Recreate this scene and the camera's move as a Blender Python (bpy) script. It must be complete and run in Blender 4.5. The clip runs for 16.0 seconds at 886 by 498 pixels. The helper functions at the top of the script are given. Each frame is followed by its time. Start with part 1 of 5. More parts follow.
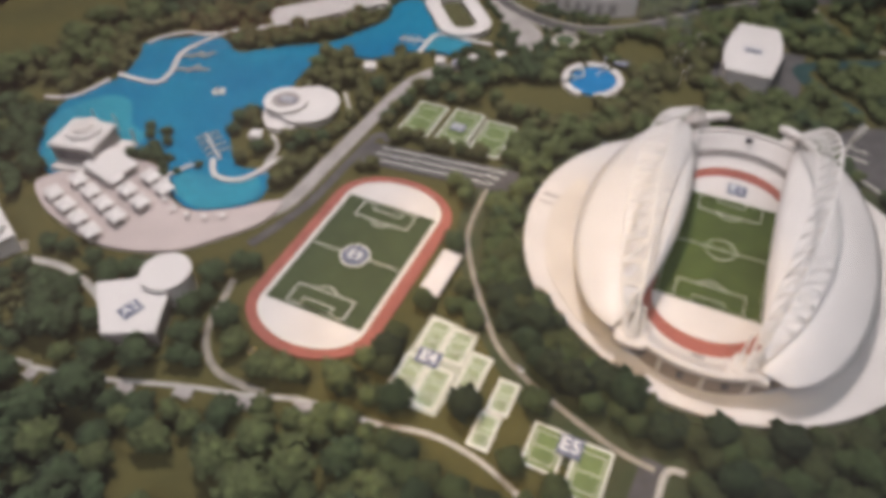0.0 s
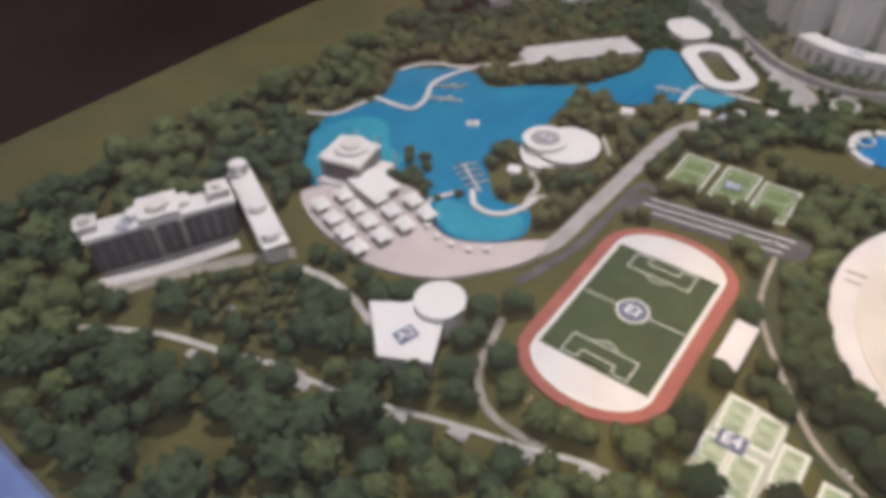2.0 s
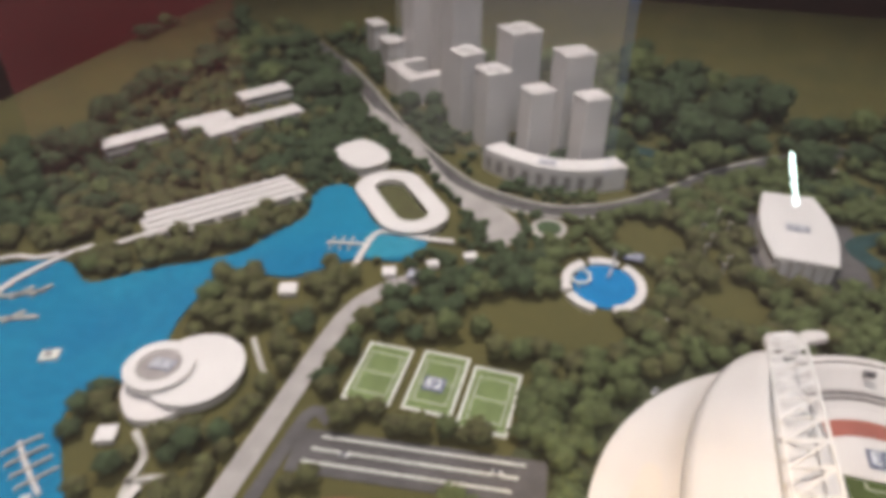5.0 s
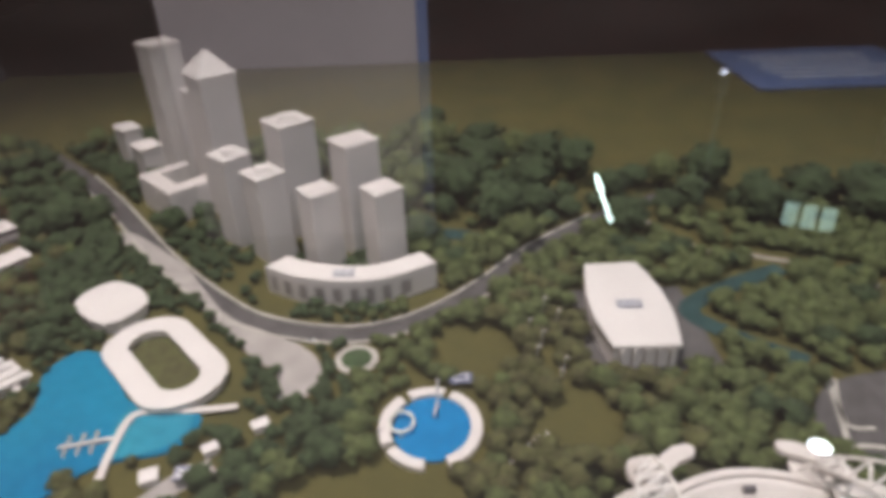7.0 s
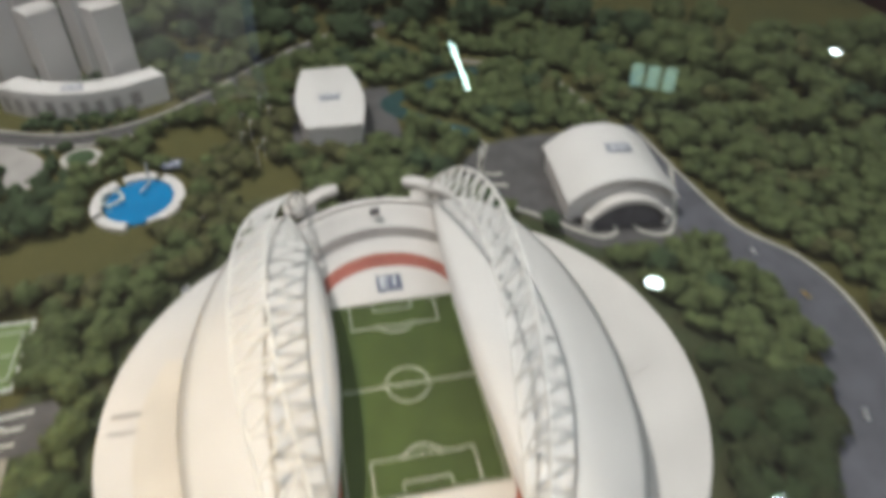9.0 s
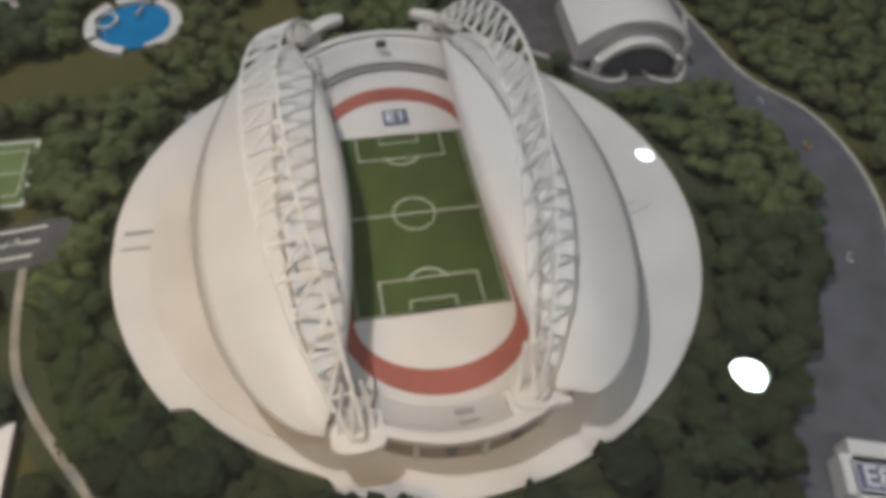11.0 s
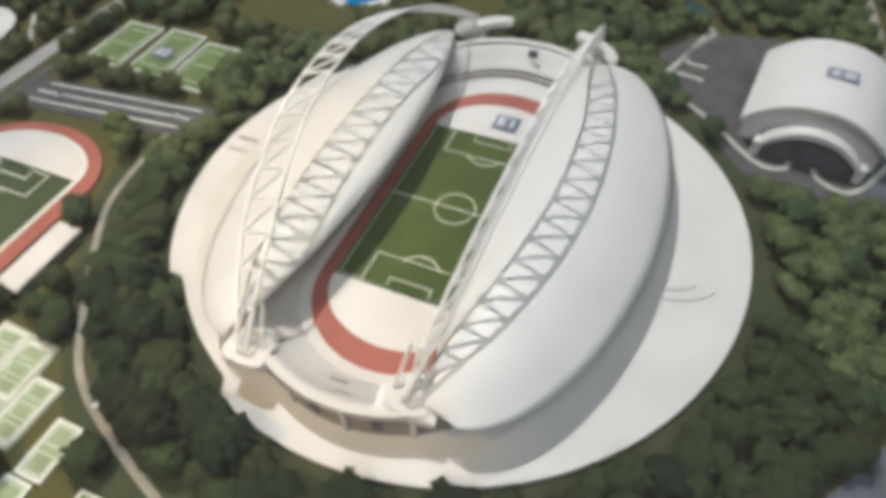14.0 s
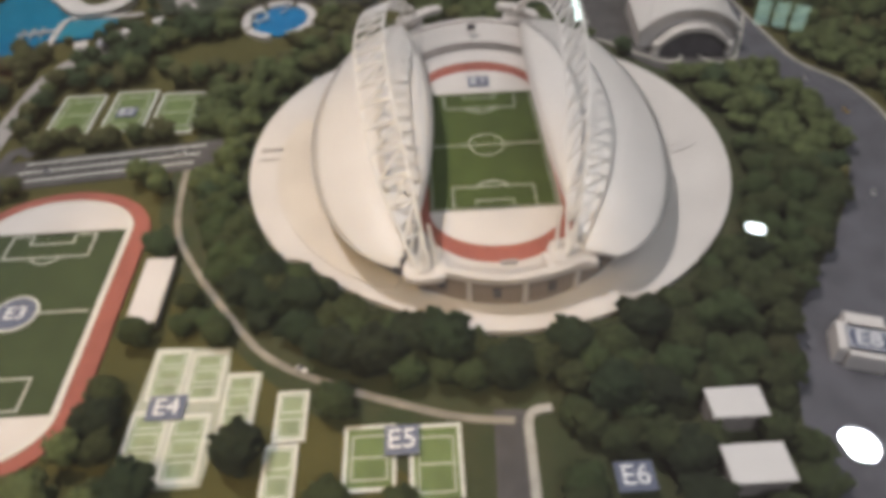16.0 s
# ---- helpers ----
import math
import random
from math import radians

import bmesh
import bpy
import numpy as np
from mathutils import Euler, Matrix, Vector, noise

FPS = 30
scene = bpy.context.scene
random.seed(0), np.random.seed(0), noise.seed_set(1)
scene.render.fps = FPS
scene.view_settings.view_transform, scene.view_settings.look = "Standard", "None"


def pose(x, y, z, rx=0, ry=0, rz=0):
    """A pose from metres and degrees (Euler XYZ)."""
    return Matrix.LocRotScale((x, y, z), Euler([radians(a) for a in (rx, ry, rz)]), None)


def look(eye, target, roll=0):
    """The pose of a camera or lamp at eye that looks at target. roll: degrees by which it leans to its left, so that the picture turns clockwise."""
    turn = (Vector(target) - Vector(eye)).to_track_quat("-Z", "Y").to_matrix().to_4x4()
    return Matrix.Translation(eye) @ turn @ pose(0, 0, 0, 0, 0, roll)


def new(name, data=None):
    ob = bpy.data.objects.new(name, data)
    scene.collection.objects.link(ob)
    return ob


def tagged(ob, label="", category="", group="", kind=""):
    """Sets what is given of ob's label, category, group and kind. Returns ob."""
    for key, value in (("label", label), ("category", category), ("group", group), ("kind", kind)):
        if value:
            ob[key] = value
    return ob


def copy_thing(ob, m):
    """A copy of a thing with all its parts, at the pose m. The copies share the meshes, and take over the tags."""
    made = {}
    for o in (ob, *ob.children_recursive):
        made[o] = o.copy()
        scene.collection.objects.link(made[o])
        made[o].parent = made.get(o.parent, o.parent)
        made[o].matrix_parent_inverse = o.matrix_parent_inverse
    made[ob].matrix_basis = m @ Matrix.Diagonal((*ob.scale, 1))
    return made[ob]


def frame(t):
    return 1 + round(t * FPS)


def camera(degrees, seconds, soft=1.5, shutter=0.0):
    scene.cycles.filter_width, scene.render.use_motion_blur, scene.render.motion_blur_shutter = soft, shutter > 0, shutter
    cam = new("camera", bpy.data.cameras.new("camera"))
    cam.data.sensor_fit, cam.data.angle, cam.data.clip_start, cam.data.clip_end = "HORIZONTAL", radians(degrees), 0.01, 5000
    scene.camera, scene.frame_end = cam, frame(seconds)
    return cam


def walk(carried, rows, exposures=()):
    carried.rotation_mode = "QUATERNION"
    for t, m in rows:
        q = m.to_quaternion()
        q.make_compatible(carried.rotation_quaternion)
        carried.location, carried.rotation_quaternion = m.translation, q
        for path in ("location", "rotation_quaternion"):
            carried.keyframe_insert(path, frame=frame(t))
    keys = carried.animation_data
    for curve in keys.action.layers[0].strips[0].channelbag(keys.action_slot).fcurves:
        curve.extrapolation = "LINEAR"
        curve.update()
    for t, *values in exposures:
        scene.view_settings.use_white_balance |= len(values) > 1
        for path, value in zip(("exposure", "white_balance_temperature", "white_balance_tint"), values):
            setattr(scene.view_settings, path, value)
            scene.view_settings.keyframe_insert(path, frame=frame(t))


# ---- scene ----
cam = camera(66.6, 16.0, soft=5.4, shutter=0.5)
METRES, EYE, TILT, LEAN, TURN = 2.333, 0.658, -45.96, 0.31, 24.8
EYE_X, EYE_Y = -0.0706, -0.7233
ROWS = [
    (0.0, 0.0, 0.0, 0.0, 0.0, 0.0, -0.0),
    (0.5, -0.0255, 0.0083, 0.0068, 1.29, 1.84, -1.78),
    (1.0, -0.0413, 0.0184, 0.0132, 3.1, 2.33, -1.57),
    (1.5, -0.0635, 0.0193, 0.0051, 7.54, 2.26, -4.08),
    (2.0, -0.089, 0.0198, -0.0068, 9.75, 3.48, -8.13),
    (2.5, -0.0985, 0.0258, -0.0098, 10.12, 4.07, -8.37),
    (3.0, -0.0919, 0.0492, 0.0025, 5.67, 6.15, -6.85),
    (3.5, -0.0792, 0.0726, 0.0234, 2.56, 8.62, -4.85),
    (4.0, -0.0585, 0.1025, 0.0448, -0.6, 10.34, -1.71),
    (6.5, 0.0124, 0.2114, 0.1333, -15.23, 11.11, 16.79),
    (7.0, 0.0271, 0.2163, 0.1347, -17.71, 13.23, 19.49),
    (7.5, 0.0533, 0.2173, 0.1183, -21.24, 9.38, 21.88),
    (8.0, 0.0828, 0.1992, 0.1009, -23.43, 6.91, 24.91),
    (8.5, 0.0944, 0.1684, 0.0675, -24.3, 4.58, 25.24),
    (9.0, 0.0697, 0.1423, 0.0418, -27.69, -0.35, 24.8),
    (9.5, 0.0263, 0.1103, 0.0274, -31.99, -5.09, 25.52),
    (12.0, 0.0845, 0.1651, 0.0388, -22.74, -13.11, 19.95),
    (12.5, 0.1001, 0.1619, 0.0372, -18.8, -12.21, 17.81),
    (13.0, 0.136, 0.1428, 0.0243, -12.68, -10.03, 11.99),
    (13.5, 0.1527, 0.126, 0.0145, -3.71, -5.9, 5.85),
    (14.0, 0.1543, 0.1173, -0.0001, 0.19, -3.45, 1.94),
    (14.5, 0.1526, 0.1013, -0.0144, -1.0, -1.76, 3.58),
    (15.0, 0.1076, 0.0807, -0.0358, -6.1, -1.1, 8.62),
    (15.5, 0.0582, 0.0762, -0.0415, -13.15, -0.37, 16.2),
    (16.0, 0.0226, 0.0898, -0.0299, -18.87, -1.88, 20.54),
]
walk(cam, [(t, pose(EYE_X, EYE_Y, EYE, TILT, LEAN, TURN) @ pose(METRES * x, METRES * y, METRES * z, 90 + pitch, roll, yaw)) for t, x, y, z, yaw, pitch, roll in ROWS],
     [(0.0, -0.03, 6450, 15), (1.0, 0.0, 6350, 15), (2.5, 0.06, 6150, 14), (3.4, 0.06, 6350, 9), (4.0, 0.10, 6400, 10), (6.5, 0.2, 6700, 15), (7.2, 0.2, 6600, 13), (8.0, 0.08, 6850, 2), (8.6, 0.06, 6450, 2), (9.1, -0.06, 6250, 3), (9.6, -0.55, 6200, 8), (11.8, -0.58, 6200, 4), (12.6, -0.46, 6250, 1),
      (13.2, -0.18, 6200, 1), (14.0, 0.08, 6050, 2), (14.6, 0.06, 6250, 1), (15.1, 0.04, 6450, 1), (15.6, 0.02, 6500, 6), (16.0, -0.24, 6500, 10)])

# The world is laid out round the model stadium: z = 0 is the top of the model's board, which stands on a plinth in a dim hall.
FLOOR, GLASS, CEIL = -0.80, 0.385, 5.30

# ---- light ----
world = bpy.data.worlds.new("hall_air")
scene.world = world
world.use_nodes = True
world.node_tree.nodes["Background"].inputs[0].default_value = (0.55, 0.58, 0.65, 1)
world.node_tree.nodes["Background"].inputs[1].default_value = 0.05
scene.view_settings.exposure = 0.0


def lamp(name, kind, at, target, power, colour, size, angle=60.0):
    data = bpy.data.lights.new(name, kind)
    data.energy, data.color = power, colour
    if kind == "SPOT":
        data.spot_size, data.spot_blend, data.shadow_soft_size = radians(angle), 0.6, size
    else:
        data.shape, data.size = "DISK", size
    ob = new(name, data)
    ob.matrix_world = look(at, target)
    return ob


KEY_AT = (-0.83, 0.515, 2.6)
WARM_AT = (-1.1, -1.5, 2.6)
lamp("spot_key", "SPOT", KEY_AT, (-0.38, 0.15, 0), 262, (1.0, 0.88, 0.85), 0.0, 76)
lamp("spot_warm", "SPOT", WARM_AT, (-0.19, -0.20, 0), 170, (1.0, 0.64, 0.27), 0.0, 12)
# Soft fill added out of view in the south, for the hall's ambient light
lamp("fill_light", "AREA", (0.6, -3.2, 4.9), (0.1, 1.2, 0), 175, (0.95, 0.93, 1.0), 3.0)


# ---- materials ----
def shade(name, colour, rough=0.6, vary=0.12, scale=60.0, fine=700.0, bump=0.15, second=None, metal=0.0, spread=0.0, depth=0.0006, emit=None):
    """A surface with blotches (scale), grain (fine), a little relief, and some spread from object to object."""
    m = bpy.data.materials.new(name)
    m.use_nodes = True
    n, k = m.node_tree.nodes, m.node_tree.links
    b = n["Principled BSDF"]
    b.inputs["Roughness"].default_value, b.inputs["Metallic"].default_value = rough, metal
    co = n.new("ShaderNodeTexCoord")
    big, small = n.new("ShaderNodeTexNoise"), n.new("ShaderNodeTexNoise")
    big.inputs["Scale"].default_value, small.inputs["Scale"].default_value = scale, fine
    big.inputs["Detail"].default_value, small.inputs["Detail"].default_value = 5, 3
    k.new(co.outputs["Object"], big.inputs["Vector"])
    k.new(co.outputs["Object"], small.inputs["Vector"])
    mix = n.new("ShaderNodeMix")
    mix.data_type = "RGBA"
    c2 = second or tuple(c * (1 - 2.2 * vary) for c in colour)
    mix.inputs["A"].default_value, mix.inputs["B"].default_value = (*colour, 1), (*c2, 1)
    ramp = n.new("ShaderNodeMapRange")
    ramp.inputs["From Min"].default_value, ramp.inputs["From Max"].default_value = 0.35, 0.65
    k.new(big.outputs["Fac"], ramp.inputs["Value"])
    k.new(ramp.outputs["Result"], mix.inputs["Factor"])
    hsv = n.new("ShaderNodeHueSaturation")
    k.new(mix.outputs["Result"], hsv.inputs["Color"])
    grain = n.new("ShaderNodeMapRange")
    grain.inputs["From Min"].default_value, grain.inputs["From Max"].default_value = 0.3, 0.7
    grain.inputs["To Min"].default_value, grain.inputs["To Max"].default_value = 1 - vary, 1 + vary
    k.new(small.outputs["Fac"], grain.inputs["Value"])
    value = grain.outputs["Result"]
    if spread:
        info = n.new("ShaderNodeObjectInfo")
        geo = n.new("ShaderNodeNewGeometry")
        add = n.new("ShaderNodeMath")
        add.operation = "ADD"
        k.new(info.outputs["Random"], add.inputs[0])
        k.new(geo.outputs["Random Per Island"], add.inputs[1])
        rnd = n.new("ShaderNodeMapRange")
        rnd.inputs["From Max"].default_value = 2.0
        rnd.inputs["To Min"].default_value, rnd.inputs["To Max"].default_value = 1 - spread, 1 + spread
        k.new(add.outputs[0], rnd.inputs["Value"])
        mul = n.new("ShaderNodeMath")
        mul.operation = "MULTIPLY"
        k.new(value, mul.inputs[0])
        k.new(rnd.outputs["Result"], mul.inputs[1])
        value = mul.outputs[0]
        hue = n.new("ShaderNodeMapRange")
        hue.inputs["To Min"].default_value, hue.inputs["To Max"].default_value = 0.482, 0.525
        k.new(info.outputs["Random"], hue.inputs["Value"])
        k.new(hue.outputs["Result"], hsv.inputs["Hue"])
    k.new(value, hsv.inputs["Value"])
    k.new(hsv.outputs["Color"], b.inputs["Base Color"])
    if bump:
        bp = n.new("ShaderNodeBump")
        bp.inputs["Strength"].default_value, bp.inputs["Distance"].default_value = bump, depth
        k.new(small.outputs["Fac"], bp.inputs["Height"])
        k.new(bp.outputs["Normal"], b.inputs["Normal"])
    if emit:
        b.inputs["Emission Color"].default_value, b.inputs["Emission Strength"].default_value = (*emit[0], 1), emit[1]
    return m


DARK_FLOOR = shade("woodland_floor", (0.045, 0.062, 0.024), 0.95, 0.3, 25, 900, 0.9, (0.065, 0.07, 0.03), depth=0.0015)
BEIGE = shade("beige_wall_card", (0.33, 0.275, 0.235), 0.6, 0.08, 40, 400, 0.1)
TURF = shade("flocked_ground", (0.105, 0.095, 0.025), 0.95, 0.25, 9, 900, 0.9, (0.08, 0.078, 0.022), depth=0.0015)
EARTH = shade("path_grit", (0.35, 0.32, 0.265), 0.9, 0.16, 40, 900, 0.4)
ASPHALT = shade("model_asphalt", (0.105, 0.10, 0.10), 0.8, 0.16, 30, 800, 0.3)
BLUE_ROAD = shade("blue_grey_asphalt", (0.115, 0.115, 0.135), 0.7, 0.14, 30, 800, 0.3)
PALE_ROAD = shade("pale_paving", (0.40, 0.375, 0.355), 0.75, 0.1, 35, 700, 0.2)
KERB = shade("kerb_card", (0.50, 0.48, 0.43), 0.7, 0.12, 50, 500, 0.2)
WHITE = shade("white_acrylic", (0.72, 0.685, 0.66), 0.42, 0.035, 25, 400, 0.05)
ROOF = shade("roof_card", (0.74, 0.715, 0.69), 0.5, 0.03, 20, 350, 0.06)
STONE = shade("plaza_card", (0.69, 0.655, 0.62), 0.62, 0.06, 16, 500, 0.12)
CREAM = shade("cream_ramp", (0.665, 0.615, 0.545), 0.65, 0.08, 14, 400, 0.12)
PINK = shade("pink_grey_paving", (0.56, 0.485, 0.46), 0.65, 0.07, 14, 400, 0.15)
FACADE = shade("museum_front", (0.215, 0.205, 0.21), 0.5, 0.15, 60, 300, 0.1)
COURTBASE = shade("court_base", (0.46, 0.48, 0.39), 0.75, 0.08, 30, 500, 0.1)
WALL = shade("grey_facade", (0.37, 0.34, 0.325), 0.55, 0.1, 40, 400, 0.1)
DARK = shade("shadow_gap_facade", (0.12, 0.115, 0.13), 0.4, 0.15, 60, 300, 0.1)
GLASSY = shade("window_film", (0.13, 0.145, 0.165), 0.18, 0.2, 120, 400, 0.05)
PITCH = shade("pitch_turf", (0.064, 0.098, 0.020), 0.9, 0.12, 30, 900, 0.5)
FIELD = shade("field_turf", (0.057, 0.082, 0.032), 0.9, 0.1, 30, 900, 0.5)
COURT = shade("court_green", (0.17, 0.235, 0.08), 0.75, 0.12, 40, 700, 0.2)
PALE_COURT = shade("court_pale_green", (0.33, 0.40, 0.24), 0.75, 0.12, 40, 700, 0.2)
RED = shade("track_red", (0.37, 0.115, 0.085), 0.75, 0.08, 30, 800, 0.25)
LINE = shade("line_white", (0.74, 0.75, 0.68), 0.6, 0.05, 80, 500, 0.0)
WATER = shade("lake_acrylic", (0.006, 0.165, 0.33), 0.08, 0.1, 4, 90, 0.06, (0.012, 0.225, 0.37), depth=0.001)
SHALLOW = shade("lagoon_acrylic", (0.035, 0.30, 0.40), 0.1, 0.1, 8, 90, 0.06, (0.03, 0.24, 0.36), depth=0.001)
POOLBLUE = shade("pool_acrylic", (0.01, 0.22, 0.50), 0.08, 0.08, 30, 200, 0.05)
STREAM = shade("stream_acrylic", (0.04, 0.085, 0.085), 0.12, 0.1, 20, 200, 0.05)
PLATE = shade("label_plate", (0.13, 0.15, 0.22), 0.5, 0.06, 80, 500, 0.0)
LETTER = shade("label_letter", (0.85, 0.85, 0.86), 0.5, 0.02, 80, 500, 0.0)
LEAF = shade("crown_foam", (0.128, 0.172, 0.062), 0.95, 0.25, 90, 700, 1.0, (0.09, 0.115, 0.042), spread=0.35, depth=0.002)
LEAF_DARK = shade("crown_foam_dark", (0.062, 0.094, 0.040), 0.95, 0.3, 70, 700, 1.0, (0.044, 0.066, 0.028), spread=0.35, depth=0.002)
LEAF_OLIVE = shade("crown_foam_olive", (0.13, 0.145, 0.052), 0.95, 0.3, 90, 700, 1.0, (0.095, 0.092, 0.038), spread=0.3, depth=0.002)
BARK = shade("trunk_wire", (0.07, 0.05, 0.035), 0.85, 0.2, 200, 1500, 0.3)
STEEL = shade("truss_card", (0.86, 0.84, 0.81), 0.45, 0.05, 80, 500, 0.0)
MAROON = shade("maroon_wall", (0.13, 0.020, 0.016), 0.6, 0.25, 1.2, 60, 0.1)
REDPANEL = shade("red_banner_cloth", (0.30, 0.02, 0.022), 0.5, 0.12, 2, 90, 0.1)
PANEL = shade("white_banner_sheet", (0.62, 0.56, 0.55), 0.5, 0.05, 2, 60, 0.05)
BOARD = shade("plinth_paint", (0.045, 0.014, 0.012), 0.4, 0.15, 6, 120, 0.1)
SIGNBLUE = shade("sign_blue", (0.10, 0.16, 0.36), 0.4, 0.12, 8, 120, 0.05, (0.17, 0.24, 0.44))
CARPET = shade("hall_floor_stone", (0.085, 0.022, 0.017), 0.35, 0.15, 3, 90, 0.1)
PLASTER = shade("hall_plaster", (0.34, 0.32, 0.32), 0.8, 0.06, 2, 70, 0.1)
DUSK = shade("ceiling_dark_paint", (0.13, 0.105, 0.10), 0.8, 0.08, 2, 70, 0.1)
CARWHITE = shade("car_white", (0.75, 0.75, 0.74), 0.3, 0.03, 80, 500, 0.0)
CARYELLOW = shade("car_yellow", (0.62, 0.42, 0.12), 0.3, 0.03, 80, 500, 0.0)
LAMPGLOW = shade("lamp_face", (0.9, 0.95, 1.0), 0.4, 0.0, 10, 50, 0.0, emit=((0.85, 0.93, 1.0), 60))
BIGGLOW = shade("spot_face", (0.9, 0.95, 1.0), 0.4, 0.0, 10, 50, 0.0, emit=((0.88, 0.94, 1.0), 220))
TUBEGLOW = shade("tube_face", (0.9, 1.0, 1.0), 0.4, 0.0, 10, 50, 0.0, emit=((0.72, 1.0, 0.97), 16))
WINGLOW = shade("window_light", (0.6, 0.8, 0.75), 0.4, 0.0, 10, 50, 0.0, emit=((0.55, 0.85, 0.75), 1.8))


def pane_material():
    m = bpy.data.materials.new("cover_glass")
    m.use_nodes = True
    n, k = m.node_tree.nodes, m.node_tree.links
    n.remove(n["Principled BSDF"])
    clear, gloss, mix, edge = n.new("ShaderNodeBsdfTransparent"), n.new("ShaderNodeBsdfGlossy"), n.new("ShaderNodeMixShader"), n.new("ShaderNodeLayerWeight")
    clear.inputs[0].default_value = (0.97, 0.99, 0.98, 1)
    gloss.inputs["Roughness"].default_value = 0.0
    # gloss rises towards the grazing angle, from four per cent face on
    power, scale = n.new("ShaderNodeMath"), n.new("ShaderNodeMath")
    power.operation, power.inputs[1].default_value = "POWER", 5.0
    scale.operation, scale.inputs[1].default_value, scale.inputs[2].default_value = "MULTIPLY_ADD", 0.96, 0.04
    edge.inputs["Blend"].default_value = 0.5
    k.new(edge.outputs["Facing"], power.inputs[0])
    k.new(power.outputs[0], scale.inputs[0])
    k.new(scale.outputs[0], mix.inputs[0])
    k.new(clear.outputs[0], mix.inputs[1])
    k.new(gloss.outputs[0], mix.inputs[2])
    # thin uneven pale film on the sheet, mixed in to imitate a hazy veil
    veil, film, smear, co, amount = n.new("ShaderNodeBsdfDiffuse"), n.new("ShaderNodeMixShader"), n.new("ShaderNodeTexNoise"), n.new("ShaderNodeTexCoord"), n.new("ShaderNodeMapRange")
    veil.inputs[0].default_value = (0.80, 0.74, 0.70, 1)
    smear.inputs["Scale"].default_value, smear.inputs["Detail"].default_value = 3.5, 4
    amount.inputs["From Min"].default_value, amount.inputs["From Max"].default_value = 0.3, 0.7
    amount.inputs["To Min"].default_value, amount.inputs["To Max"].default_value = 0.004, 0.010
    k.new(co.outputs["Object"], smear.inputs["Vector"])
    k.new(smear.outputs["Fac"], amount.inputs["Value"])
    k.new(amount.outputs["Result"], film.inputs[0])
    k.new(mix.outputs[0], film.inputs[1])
    k.new(veil.outputs[0], film.inputs[2])
    k.new(film.outputs[0], n["Material Output"].inputs["Surface"])
    return m


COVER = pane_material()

# ---- building blocks ----
BASE = {}


def thing(name, at, label, category, group="", kind=""):
    ob = new(name)
    ob.empty_display_size = 0.01
    ob.location = at
    BASE[ob.name] = Vector(at)
    return tagged(ob, label, category, group, kind)


def mesh_object(name, bm, material, origin=(0, 0, 0)):
    bm.normal_update()
    me = bpy.data.meshes.new(name)
    bm.to_mesh(me)
    bm.free()
    me.transform(Matrix.Translation(-Vector(origin)))
    me.materials.append(material)
    ob = new(name, me)
    ob.location = origin
    return ob


def part(name, bm, material, parent, label=""):
    """One mesh under a thing or under a part; its geometry is given in the world's coordinates."""
    base = BASE[parent.name]
    ob = mesh_object(name, bm, material, base)
    ob.location = (0, 0, 0)
    ob.parent = parent
    BASE[ob.name] = base
    return tagged(ob, label)


def setting(name, bm, material, label, category):
    ob = mesh_object(name, bm, material)
    BASE[ob.name] = Vector((0, 0, 0))
    return tagged(ob, label, category, kind="structure")


def curve_through(points, closed=True, steps=6):
    """A smooth line through a few control points."""
    p, out, n = [Vector(q) for q in points], [], len(points)
    last = n if closed else n - 1
    for i in range(last):
        a, b, c, d = (p[(i - 1) % n], p[i], p[(i + 1) % n], p[(i + 2) % n]) if closed else (p[max(i - 1, 0)], p[i], p[i + 1], p[min(i + 2, n - 1)])
        for s in range(steps):
            t = s / steps
            out.append(0.5 * ((2 * b) + (c - a) * t + (2 * a - 5 * b + 4 * c - d) * t * t + (3 * b - a - 3 * c + d) * t ** 3))
    if not closed:
        out.append(p[-1])
    return [(q.x, q.y) for q in out]


def area2(pts):
    return sum(pts[i - 1][0] * pts[i][1] - pts[i][0] * pts[i - 1][1] for i in range(len(pts)))


def prism(pts, z0, z1, bevel=0.0, bm=None):
    bm = bm or bmesh.new()
    pts = list(pts) if area2(pts) > 0 else list(pts)[::-1]
    low = [bm.verts.new((x, y, z0)) for x, y in pts]
    high = [bm.verts.new((x, y, z1)) for x, y in pts]
    top = bm.faces.new(high)
    bm.faces.new(low[::-1])
    for i in range(len(pts)):
        bm.faces.new((low[i - 1], low[i], high[i], high[i - 1]))
    if bevel:
        bmesh.ops.bevel(bm, geom=list(top.edges), offset=bevel, segments=2, affect="EDGES")
    return bm


def ring(outer, inner, z0, z1, bm=None):
    """A band between two outlines of equally many points."""
    bm = bm or bmesh.new()
    n = len(outer)
    v = [[bm.verts.new((x, y, z)) for x, y in line] for line, z in ((outer, z0), (outer, z1), (inner, z1), (inner, z0))]
    for i in range(n):
        for a in range(4):
            b = (a + 1) % 4
            bm.faces.new((v[a][i - 1], v[a][i], v[b][i], v[b][i - 1]))
    bmesh.ops.recalc_face_normals(bm, faces=bm.faces)
    return bm


